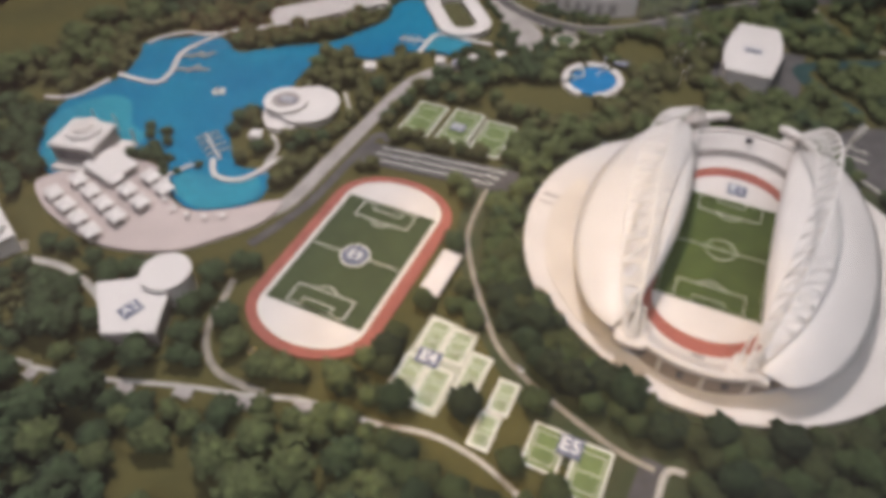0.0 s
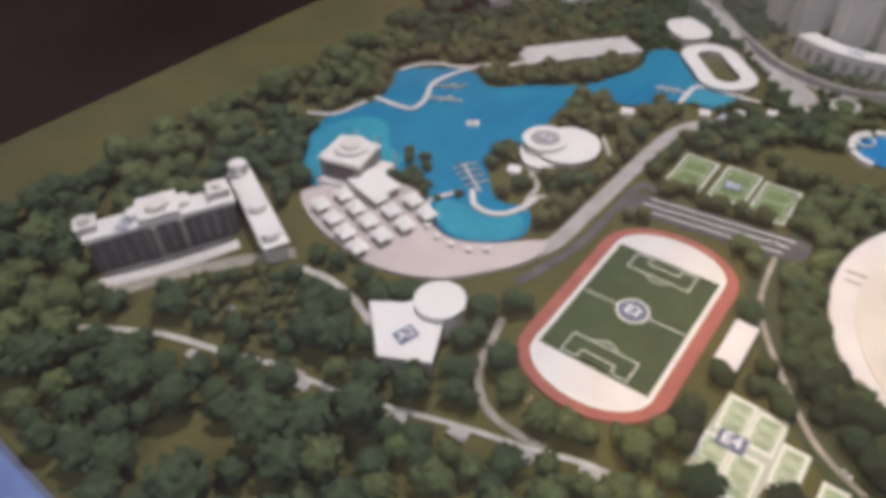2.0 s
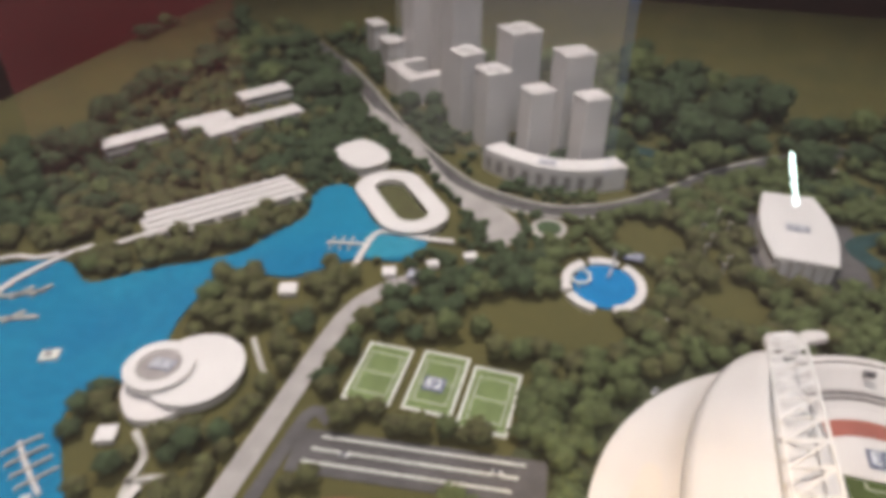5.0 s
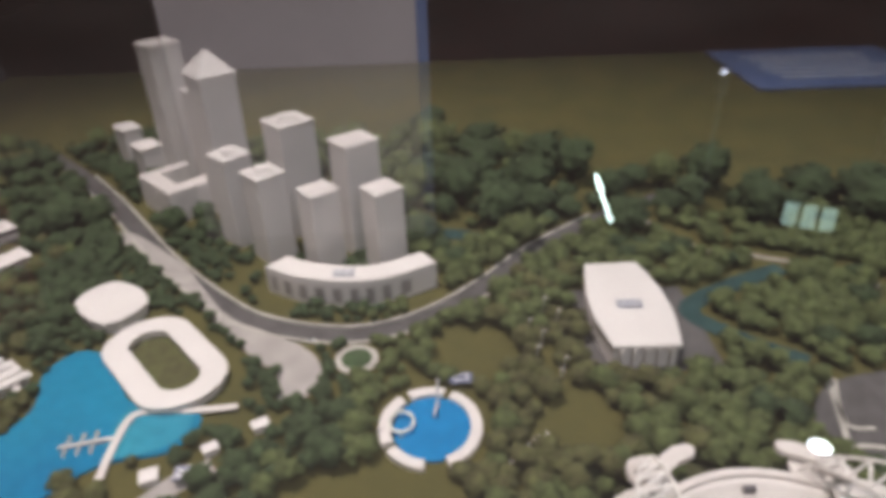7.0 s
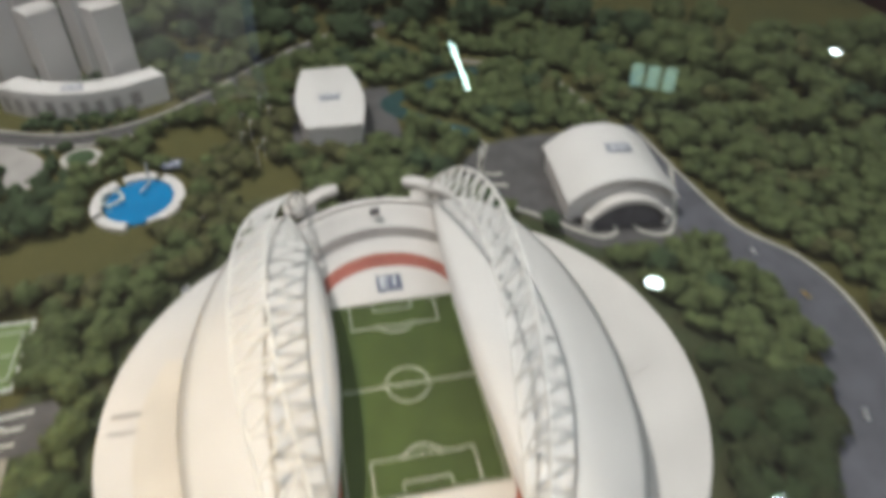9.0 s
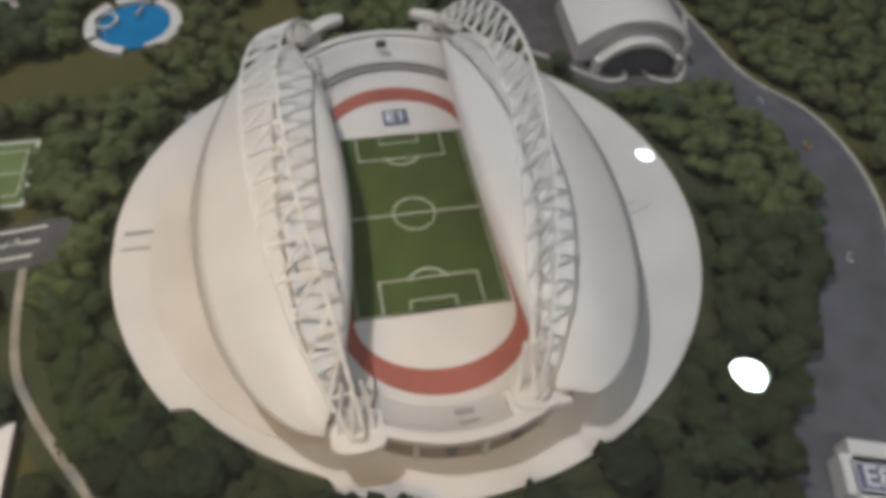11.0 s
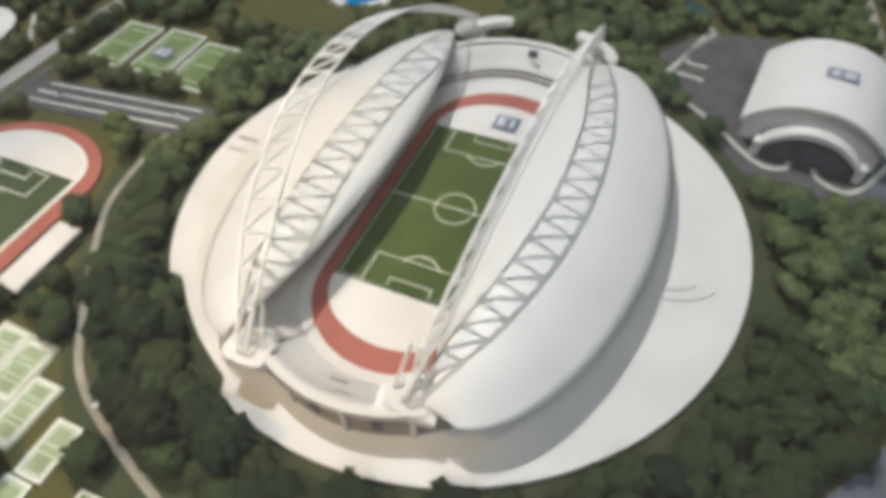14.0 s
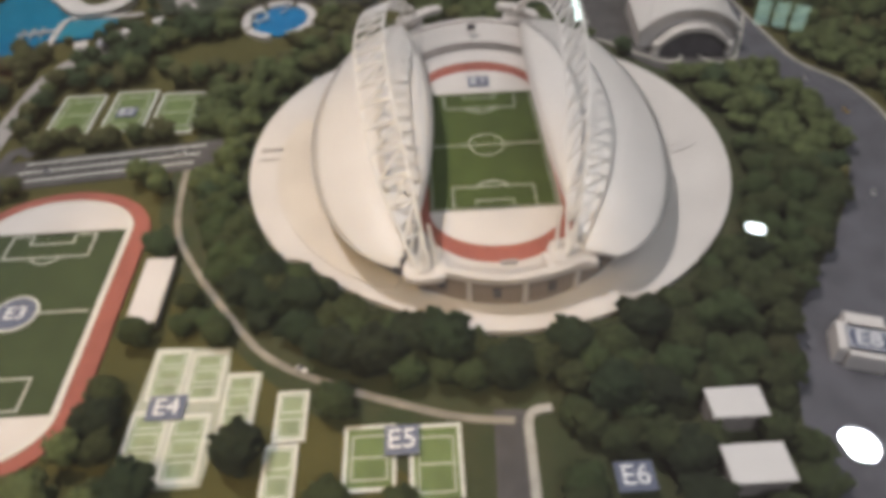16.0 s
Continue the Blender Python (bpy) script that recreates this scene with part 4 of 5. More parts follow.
# long ribbed building north of the lake
lb = thing("ribbed_gallery", (-0.833, 0.361, 0), "long white model gallery with ribbed roof by the lake", "building")
ang_l = math.degrees(math.atan2(0.455 - 0.288, -0.758 + 0.909))
part("wall", box(-0.833, 0.366, 0.232, 0.046, 0, 0.012, ang_l), WHITE, lb)
cl, sl = math.cos(radians(ang_l)), math.sin(radians(ang_l))
for k in range(4):
    off = -0.024 + 0.016 * k
    part("roof_rib", box(-0.833 - sl * off, 0.366 + cl * off, 0.24 - 0.008 * k, 0.0115, 0.012, 0.0155 + 0.0012 * k, ang_l, 0.001), ROOF, lb)
for k in range(6):
    part("buttress", box(-0.833 + cl * (-0.1 + 0.04 * k) + sl * 0.03, 0.366 + sl * (-0.1 + 0.04 * k) - cl * 0.03, 0.008, 0.018, 0, 0.009, ang_l), WHITE, lb)
KEEP.append(rect(-0.833, 0.366, 0.25, 0.075, ang_l))

TXT = "plain white model slab building among trees"
slab_building("slab_building", -1.088, 0.505, 0.105, 0.036, 0.028, 55, TXT, "building", "far white slabs", 2)
slab_building("slab_building", -1.015, 0.610, 0.09, 0.038, 0.024, 52, TXT, "building", "far white slabs", 2)
slab_building("slab_building", -0.925, 0.655, 0.15, 0.036, 0.022, 52, TXT, "building", "far white slabs", 2)
slab_building("slab_building", -0.966, 0.745, 0.10, 0.038, 0.034, 53, TXT, "building", "far white slabs", 2)
slab_building("slab_building", -0.975, 0.585, 0.045, 0.06, 0.026, 52, TXT, "building", "far white slabs", 2)

# lake pavilion
lp = thing("lake_pavilion", (-0.693, 0.045, 0), "white model pavilion with two round roofs on the lake shore", "building")
part("big_wall", prism(oval(-0.681, 0.052, 0.046, 0.048, 40), 0, 0.013), WHITE, lp)
part("big_roof", prism(oval(-0.681, 0.052, 0.051, 0.054, 48), 0.013, 0.0165, 0.0008), ROOF, lp, "round white roof")
part("apron", prism(curve_through([(-0.748, 0.02), (-0.713, -0.022), (-0.673, -0.005), (-0.673, 0.05), (-0.723, 0.06)], True, 5), 0, 0.009, 0.0006), WHITE, lp)
part("small_drum", prism(oval(-0.716, 0.04, 0.034, 0.034, 40), 0.009, 0.020), WHITE, lp)
part("small_roof", ring(oval(-0.716, 0.04, 0.037, 0.037, 40), oval(-0.716, 0.04, 0.024, 0.024, 40), 0.020, 0.023), ROOF, lp, "raised white ring roof")
part("skylight", prism(oval(-0.716, 0.04, 0.0245, 0.0245, 40), 0.018, 0.0215), WALL, lp, "grey recessed roof centre")
KEEP.append(oval(-0.691, 0.042, 0.066, 0.066, 30))
sign("", -0.713, 0.042, 0.0216, 0.026, 0.016, 0, "on the lake pavilion roof")
for cx, cy, w in ((-0.655, 0.215, 0.022), (-0.721, -0.044, 0.02), (-0.545, 0.285, 0.018)):
    kiosk = thing("kiosk", (cx, cy, 0), "tiny white flat-roofed kiosk near the lake", "kiosk", "kiosks")
    part("body", box(cx, cy, w * 0.8, w * 0.8, 0, 0.007, 20), WHITE, kiosk)
    part("roof", box(cx, cy, w, w, 0.007, 0.009, 20, 0.0004), ROOF, kiosk)
    KEEP.append(rect(cx, cy - w * 0.5, w * 1.8, w * 2.6, 20))

# paths of the peninsula
road("road_peninsula", [(-0.70, -0.03), (-0.672, -0.055), (-0.668, -0.085), (-0.655, -0.12)], 0.007, 0.0035, KERB, "pale winding garden path", "path")
road("road_peninsula_branch", [(-0.672, -0.085), (-0.648, -0.072), (-0.625, -0.07)], 0.006, 0.0035, KERB, "pale winding garden path", "path")
road("road_peninsula_north", [(-0.655, 0.125), (-0.635, 0.10), (-0.61, 0.07)], 0.006, 0.0035, KERB, "pale winding garden path", "path")


def jetty(name, lines, width, label, z=0.0065):
    t = thing(name, (*lines[0][0], 0), label, "jetty")
    for k, pts in enumerate(lines):
        part("deck" if k == 0 else "finger", ribbon(pts, width if k == 0 else width * 0.6, z - 0.002, z, None, len(pts) > 2), KERB if k else STONE, t)
    for a, b in zip(lines[0], lines[0][1:]):
        KEEP.append(rect((a[0] + b[0]) / 2, (a[1] + b[1]) / 2 - 0.006, math.dist(a, b) + 0.012, 0.034, math.degrees(math.atan2(b[1] - a[1], b[0] - a[0]))))
    for pts in lines:
        for x, y in pts:
            part("pile", rods([((x, y, 0.003), (x, y, z - 0.001))], 0.0011, 5), STONE, t)
    return t


jetty("boardwalk", [[(-1.055, 0.005), (-1.01, 0.005), (-0.972, 0.013), (-0.976, 0.055), (-1.0, 0.11), (-0.985, 0.18), (-0.962, 0.222), (-0.925, 0.248), (-0.905, 0.275)],
                    [(-0.998, 0.098), (-0.948, 0.127)], [(-0.978, 0.060), (-0.918, 0.084)], [(-0.975, 0.105), (-0.965, 0.13)], [(-0.955, 0.115), (-0.945, 0.14)], [(-0.95, 0.064), (-0.94, 0.088)]], 0.0085, "white winding boardwalk with fingers on the lake")
jetty("boardwalk", [[(-1.119, -0.104), (-1.09, -0.092), (-1.07, -0.07), (-1.058, -0.016)]], 0.007, "pale curved boardwalk along the lake shore")
jetty("boardwalk", [[(-1.085, 0.115), (-1.07, 0.15), (-1.038, 0.178), (-1.01, 0.183), (-0.987, 0.20)]], 0.007, "pale curved boardwalk along the lake shore")
jetty("boardwalk", [[(-0.745, -0.122), (-0.722, -0.15), (-0.695, -0.155), (-0.673, -0.143), (-0.66, -0.115), (-0.655, -0.085)]], 0.0085, "white curved boardwalk across the lagoon")
jetty("boat_jetty", [[(-0.796, -0.075), (-0.765, -0.098), (-0.735, -0.118)], [(-0.802, -0.092), (-0.782, -0.062)], [(-0.788, -0.101), (-0.768, -0.071)], [(-0.774, -0.11), (-0.754, -0.08)], [(-0.76, -0.119), (-0.740, -0.089)]], 0.004, "pale boat jetty with fingers on the lake")
jetty("boardwalk", [[(-0.782, -0.182), (-0.764, -0.146)]], 0.006, "short pale footbridge at the lagoon")
jetty("boardwalk", [[(-0.593, 0.28), (-0.596, 0.325), (-0.593, 0.368), (-0.568, 0.377), (-0.527, 0.375), (-0.482, 0.378)]], 0.008, "white angled boardwalk across the lake arm")
jetty("boat_jetty", [[(-0.600, 0.338), (-0.652, 0.328)], [(-0.617, 0.320), (-0.621, 0.350)], [(-0.630, 0.318), (-0.634, 0.347)], [(-0.643, 0.316), (-0.647, 0.344)]], 0.004, "pale boat jetty with fingers on the lake")
raft = thing("raft", (-0.856, 0.034, 0.003), "small white square raft floating on the lake", "raft")
part("deck", box(-0.856, 0.034, 0.020, 0.016, 0.003, 0.0065, 25, 0.0008), LINE, raft)
part("cabin", box(-0.857, 0.034, 0.008, 0.006, 0.0065, 0.009, 25), WALL, raft)

# lakeside theatre
th = thing("lake_theatre", (-0.921, -0.185, 0), "white model theatre with octagonal roof standing in the lagoon", "building")
part("terrace", box(-0.916, -0.193, 0.095, 0.085, 0.002, 0.010, 12, 0.001), STONE, th)
part("body", box(-0.932, -0.188, 0.070, 0.066, 0.010, 0.036, 12), WALL, th)
part("roof", box(-0.932, -0.188, 0.074, 0.070, 0.036, 0.041, 12, 0.002), ROOF, th)
part("octagon_roof", prism(oval(-0.932, -0.182, 0.029, 0.029, 8, 10), 0.042, 0.048, 0.002), ROOF, th)
part("dome", prism(oval(-0.932, -0.182, 0.018, 0.018, 16), 0.048, 0.053, 0.002), STONE, th)
part("opening", box(-0.924, -0.2225, 0.05, 0.004, 0.014, 0.030, 12), DARK, th)
for dx, dy in ((-0.05, 0.045), (-0.01, 0.05), (0.045, 0.03)):
    part("mast", rods([((-0.923 + dx, -0.175 + dy, 0.003), (-0.923 + dx, -0.175 + dy, 0.035))], 0.0012), STONE, th)
th2 = thing("theatre_foyer", (-0.864, -0.21, 0), "white stepped foyer block before the lake theatre", "building")
part("body", box(-0.864, -0.21, 0.060, 0.046, 0.005, 0.017, -14), WALL, th2)
part("roof", box(-0.864, -0.21, 0.068, 0.054, 0.017, 0.021, -14, 0.001), ROOF, th2)

# market canopies on the lake plaza
first = None
for i in range(4):
    for j in range(max(0, i - 1), 4):
        x, y = -0.897 + 0.036 * j + 0.0105 * i, -0.290 - 0.0125 * j + 0.037 * i
        if first is None:
            first = thing("market_canopy", (0, 0, 0.005), "small white square canopy on the lake plaza", "canopy", "plaza canopies")
            bm = bmesh.new()
            base = [bm.verts.new((px, py, 0.017)) for px, py in rect(0, 0, 0.029, 0.023)]
            tip = [bm.verts.new((px, py, 0.0215)) for px, py in rect(0, 0, 0.012, 0.006)]
            for a in range(4):
                bm.faces.new((base[a - 1], base[a], tip[a], tip[a - 1]))
            bm.faces.new(tip)
            bm.faces.new(base[::-1])
            part("canopy_roof", bm, ROOF, first)
            part("stall", box(0.001, -0.004, 0.022, 0.014, 0.005, 0.0125), WALL, first)
            for px, py in rect(0, 0, 0.026, 0.020):
                part("post", rods([((px, py, 0.005), (px, py, 0.0172))], 0.0007, 4), WHITE, first)
            first.matrix_basis = pose(x, y, 0.005, 0, 0, -19)
        else:
            copy_thing(first, pose(x, y, 0.005, 0, 0, -19 + random.uniform(-4, 4)))
for k in range(7):
    a = radians(195 + 20 * k)
    x, y = -0.70 + 0.075 * math.cos(a), -0.178 + 0.066 * math.sin(a)
    sh = thing("shade_sail", (x, y, 0.005), "tiny pale shade sail at the plaza edge", "canopy", "shade sails")
    part("sail", prism([(x - 0.006, y - 0.004), (x + 0.006, y - 0.003), (x, y + 0.006)], 0.011, 0.012), ROOF, sh)
    part("post", rods([((x, y, 0.005), (x, y, 0.0112))], 0.0007, 4), WHITE, sh)

# round-and-angled gallery
a2 = thing("drum_gallery", (-0.629, -0.4, 0), "white model gallery with a drum and an angular wing", "building")
wing = [(-0.697, -0.404), (-0.661, -0.382), (-0.647, -0.362), (-0.601, -0.384), (-0.577, -0.434), (-0.633, -0.462)]
part("wing_wall", prism([(-0.631 + (x + 0.631) * 0.96, -0.412 + (y + 0.412) * 0.96) for x, y in wing], 0, 0.026), WALL, a2)
part("wing_roof", prism(wing, 0.026, 0.030, 0.0006), ROOF, a2, "angular flat white roof")
part("drum_wall", prism(oval(-0.624, -0.358, 0.029, 0.029, 44), 0, 0.034), WHITE, a2)
part("drum_roof", prism(oval(-0.624, -0.358, 0.0315, 0.0315, 48), 0.034, 0.038, 0.001), ROOF, a2, "round flat white roof")
for k in range(6):
    part("fin", box(-0.689 + 0.010 * k, -0.410 - 0.0094 * k, 0.0016, 0.004, 0, 0.027, -43), STONE, a2)
KEEP.append([(-0.63 + (x + 0.63) * 1.12, -0.41 + (y + 0.41) * 1.12) for x, y in wing])
KEEP.append(oval(-0.624, -0.358, 0.036, 0.036, 30))
sign("A2", -0.626, -0.42, 0.0302, 0.026, 0.020, 72, "on the angular gallery roof")

# museum with corner towers
mu = thing("museum", (-1.0, -0.44, 0), "white model museum with pavilion roofs and grey window front", "building")
q0, q1 = Vector((-1.067, -0.550)), Vector((-0.977, -0.381))
mu_ang = math.degrees(math.atan2(q1.y - q0.y, q1.x - q0.x))
mc = (q0 + q1) / 2
part("main_body", box(mc.x, mc.y, (q1 - q0).length, 0.040, 0, 0.050, mu_ang), FACADE, mu, "grey columned window front")
part("main_roof", box(mc.x - 0.002, mc.y + 0.001, (q1 - q0).length + 0.008, 0.040, 0.050, 0.055, mu_ang, 0.0008), ROOF, mu)
cm, sm = math.cos(radians(mu_ang)), math.sin(radians(mu_ang))


def mu_at(x, y):
    return mc.x + cm * x - sm * y, mc.y + sm * x + cm * y


for k in range(13):
    f = -0.09 + 0.015 * k
    part("window", box(*mu_at(f, -0.0205), 0.0105, 0.0012, 0.004, 0.047, mu_ang), DARK, mu)
for f, w, h in ((-0.092, 0.026, 0.067), (0.0, 0.050, 0.064), (0.082, 0.028, 0.068)):
    pv = part("pavilion", box(*mu_at(f, 0.008), w, w * 0.95, 0.050, h - 0.003, mu_ang, 0.001), WHITE, mu)
    part("cap", box(*mu_at(f, 0.008), w * 1.1, w * 1.05, h - 0.003, h, mu_ang, 0.001), ROOF, pv)
for f in (-0.092, 0.082):
    part("turret", prism(oval(*mu_at(f, 0.008), 0.009, 0.009, 14), 0.067, 0.074, 0.002), STONE, mu)
part("dome", prism(oval(*mu_at(0.0, 0.004), 0.016, 0.016, 20), 0.064, 0.072, 0.002), STONE, mu)
for f in (-0.012, 0.024):
    part("portico_pier", box(*mu_at(f, -0.0225), 0.006, 0.005, 0, 0.050, mu_ang), WALL, mu)
for k in range(3):
    steps = [mu_at(0.092 * s / 9 - 0.005, -0.043 - 0.0045 * k - 0.006 * (1 - (s / 9) ** 2)) for s in range(-9, 10)]
    part("front_step", ribbon(steps, 0.0046, 0, 0.0055 - 0.0016 * k, None, False), STONE, mu, "pale curved front step")
for f, w, d in ((-0.030, 0.018, 0.022), (0.032, 0.020, 0.026)):
    part("attic", box(*mu_at(f, 0.012), w, d, 0.055, 0.061, mu_ang, 0.001), ROOF, mu)
part("forecourt", box(*mu_at(-0.005, -0.036), 0.17, 0.024, 0, 0.0022, mu_ang), ASPHALT, mu, "dark forecourt")
w0, w1 = Vector((-1.045, -0.316)), Vector((-0.868, -0.400))
wa, wc = math.degrees(math.atan2(w1.y - w0.y, w1.x - w0.x)), (w0 + w1) / 2
part("side_wing", box(wc.x, wc.y, (w1 - w0).length, 0.030, 0, 0.026, wa), WHITE, mu)
part("side_roof", box(wc.x, wc.y, (w1 - w0).length + 0.006, 0.036, 0.026, 0.030, wa, 0.0008), ROOF, mu)
for f in (-0.09, 0.01, 0.078):
    part("wing_turret", prism(oval(wc.x + math.cos(radians(wa)) * f, wc.y + math.sin(radians(wa)) * f, 0.014, 0.014, 10), 0.030, 0.040 if f > -0.05 else 0.05, 0.002), ROOF, mu)
KEEP.append(rect(mc.x, mc.y, 0.22, 0.125, mu_ang))
KEEP.append(rect(wc.x, wc.y, 0.22, 0.055, wa))
sign("A1", *mu_at(-0.045, -0.004), 0.0552, 0.026, 0.018, mu_ang + 55, "on the museum roof")

# south-east buildings
for cx, cy, w, d in ((0.151, -0.354, 0.037, 0.021), (0.149, -0.402, 0.040, 0.025)):
    slab_building("sports_shed", cx, cy, w, d, 0.025, 0, "small white flat-roofed model shed", "building", "white sheds", 0, WALL)
e8 = thing("stepped_pavilion", (0.278, -0.302, 0), "white stepped model pavilion beside the wide road", "building")
for dx, dy, w, d, h in ((0, 0, 0.048, 0.03, 0.019), (0.0, 0.004, 0.03, 0.046, 0.019), (0.02, -0.004, 0.018, 0.02, 0.0185)):
    part("block", box(0.278 + dx, -0.302 + dy, w, d, 0, h, -18, 0.0008), WHITE, e8)
KEEP.append(rect(0.278, -0.302, 0.06, 0.05, -18))
sign("E8", 0.276, -0.303, 0.0194, 0.032, 0.022, -18, "on the stepped pavilion roof")

# ---- cars ----
def car(at, turn, paint, label):
    t = thing("model_car", (0, 0, 0), label, "car", "model cars")
    part("body", box(0, 0, 0.0095, 0.0042, 0.0006, 0.0024, 0, 0.0006), paint, t)
    part("cabin", box(-0.0006, 0, 0.005, 0.0036, 0.0024, 0.0038, 0, 0.0007), GLASSY, t, "dark car windows")
    for x in (-0.003, 0.003):
        for y in (-0.0021, 0.0021):
            part("wheel", rods([((x, y - 0.0004, 0.0009), (x, y + 0.0004, 0.0009))], 0.0009, 8), DARK, t)
    t.matrix_basis = pose(*at, 0, 0, turn)


for x, y, turn, paint in ((0.245, 0.191, 45, CARWHITE), (0.385, -0.110, 60, CARWHITE), (0.425, 0.035, 95, CARYELLOW), (0.41, 0.11, 70, CARWHITE), (-0.42, 0.493, 12, CARWHITE),
                          (-0.205, 0.168, 60, CARWHITE), (-0.49, 0.0, 6, CARWHITE), (-0.345, 0.02, 6, CARWHITE), (-0.178, -0.287, -40, CARWHITE), (-0.085, 0.512, 70, CARWHITE), (-0.80, -0.485, 30, CARWHITE), (-0.85, -0.50, 30, CARWHITE),
                          (-0.475, -0.395, 80, CARYELLOW), (0.29, -0.06, 40, CARWHITE)):
    car((x, y, 0.0018), turn, paint, ("white" if paint is CARWHITE else "yellow") + " tiny model car on the paving")

# paving slabs, roundabout, white strip and lamp posts
for x, y, w, a in ((-0.690, -0.527, 0.016, 10), (-0.635, -0.517, 0.018, 10), (-0.577, -0.496, 0.022, 10), (-0.512, -0.474, 0.022, 12), (-0.444, -0.456, 0.024, 12), (-0.380, -0.433, 0.022, 12), (-0.829, -0.573, 0.014, 20)):
    slab = thing("paving_slab", (x, y, 0), "pale rectangular paving slab among the trees", "paving", "paving slabs")
    part("slab", box(x, y, w, 0.011, 0, 0.003, a, 0.0005), PALE_ROAD, slab)
    part("kerb", box(x, y - 0.0065, w, 0.0015, 0, 0.004, 0), KERB, slab)
    KEEP.append(rect(x, y, w + 0.006, 0.02, a))
rb = thing("roundabout", (-0.36, 0.455, 0), "small round traffic island with pale ring kerb", "island")
part("ring_kerb", ring(oval(-0.36, 0.455, 0.026, 0.026, 32), oval(-0.36, 0.455, 0.018, 0.018, 32), 0, 0.003), KERB, rb)
part("lawn", prism(oval(-0.36, 0.455, 0.0178, 0.0178, 28), 0, 0.004), LEAF_DARK, rb, "green planted middle")
KEEP.append(oval(-0.36, 0.455, 0.028, 0.028, 24))
road("trim_white_strip", [(-0.202, 0.283), (-0.18, 0.305), (-0.153, 0.325)], 0.005, 0.004, KERB, "pale narrow garden strip", "path")
for x, y in ((-0.152, 0.484), (-0.128, 0.529), (-0.130, 0.391), (-0.150, 0.431), (-0.14, 0.46), (-0.122, 0.41), (-0.115, 0.50)):
    lp_ = thing("lamp_post", (x, y, 0), "tiny pale lamp post among the trees", "lamp post", "lamp posts")
    part("pole", rods([((x, y, 0), (x, y, 0.030))], 0.0008, 5), KERB, lp_)
    part("head", box(x + 0.002, y, 0.006, 0.002, 0.029, 0.0305), KERB, lp_)
    KEEP.append(rect(x, y, 0.012, 0.012))
sign("", -0.507, 0.283, 0.010, 0.024, 0.018, 0, "above the lakeside promenade", 0.002)
for x, y, w in ((-0.451, 0.349, 0.018), (-0.495, 0.318, 0.016)):
    kiosk = thing("kiosk", (x, y, 0), "tiny white flat-roofed kiosk near the lake", "kiosk", "kiosks")
    part("body", box(x, y, w * 0.8, w * 0.6, 0, 0.007, 30), WHITE, kiosk)
    part("roof", box(x, y, w, w * 0.8, 0.007, 0.009, 30, 0.0004), ROOF, kiosk)
    KEEP.append(rect(x, y, w * 1.4, w * 1.4, 30))
road("road_north_lane", [(0.06, 0.80), (0.122, 0.69), (0.20, 0.655), (0.292, 0.61), (0.33, 0.56), (0.36, 0.40)], 0.012, 0.0014, EARTH, "pale brown lane through the woods")
road("trim_hall_path", [(0.128, 0.271), (0.15, 0.33), (0.169, 0.40)], 0.006, 0.0022, KERB, "pale path beside the forecourt", "path", False)

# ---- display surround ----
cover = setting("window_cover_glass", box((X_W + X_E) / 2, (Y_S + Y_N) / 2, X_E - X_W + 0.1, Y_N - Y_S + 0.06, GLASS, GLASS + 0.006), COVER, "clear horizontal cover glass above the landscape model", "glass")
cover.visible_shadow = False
for x in (X_W - 0.03, X_E + 0.03):
    for y in (Y_S - 0.01, Y_N + 0.01):
        p = thing("glass_support", (x, y, FLOOR), "slim dark metal post carrying the cover glass", "post", "cover posts")
        part("shaft", box(x, y, 0.016, 0.016, FLOOR, GLASS - 0.004), DARK, p)
        part("clamp", box(x, y, 0.03, 0.03, GLASS - 0.004, GLASS - 0.0005), DARK, p)


def info_panel(cx, cy, w, d, turn, z=0.004):
    t = thing("info_panel", (cx, cy, 0), "pale blue printed information panel lying on the board", "panel", "information panels")
    part("sheet", box(cx, cy, w, d, 0, z, turn, 0.001), SIGNBLUE, t)
    c, s = math.cos(radians(turn)), math.sin(radians(turn))
    bm = bmesh.new()
    for x, y, ww, dd in ((0, d / 2, w, 0.006), (0, -d / 2, w, 0.006), (w / 2, 0, 0.006, d), (-w / 2, 0, 0.006, d)):
        box(cx + c * x - s * y, cy + s * x + c * y, ww, dd, z, z + 0.001, turn, bm=bm)
    part("edge_line", bm, PLATE, t, "slate edge")
    bm = bmesh.new()
    for k in range(6):
        y = d * (0.3 - 0.11 * k)
        box(cx - s * y, cy + c * y, w * (0.7 - 0.05 * (k % 3)), 0.008, z, z + 0.001, turn, bm=bm)
    part("text_bars", bm, LETTER, t, "white illegible lines")


info_panel(0.775, 1.60, 0.49, 0.37, 0)
info_panel(-0.92, -0.872, 0.80, 0.20, 0)
KEEP.append(rect(0.775, 1.60, 0.53, 0.41))
KEEP.append(rect(-0.92, -0.872, 0.84, 0.23))

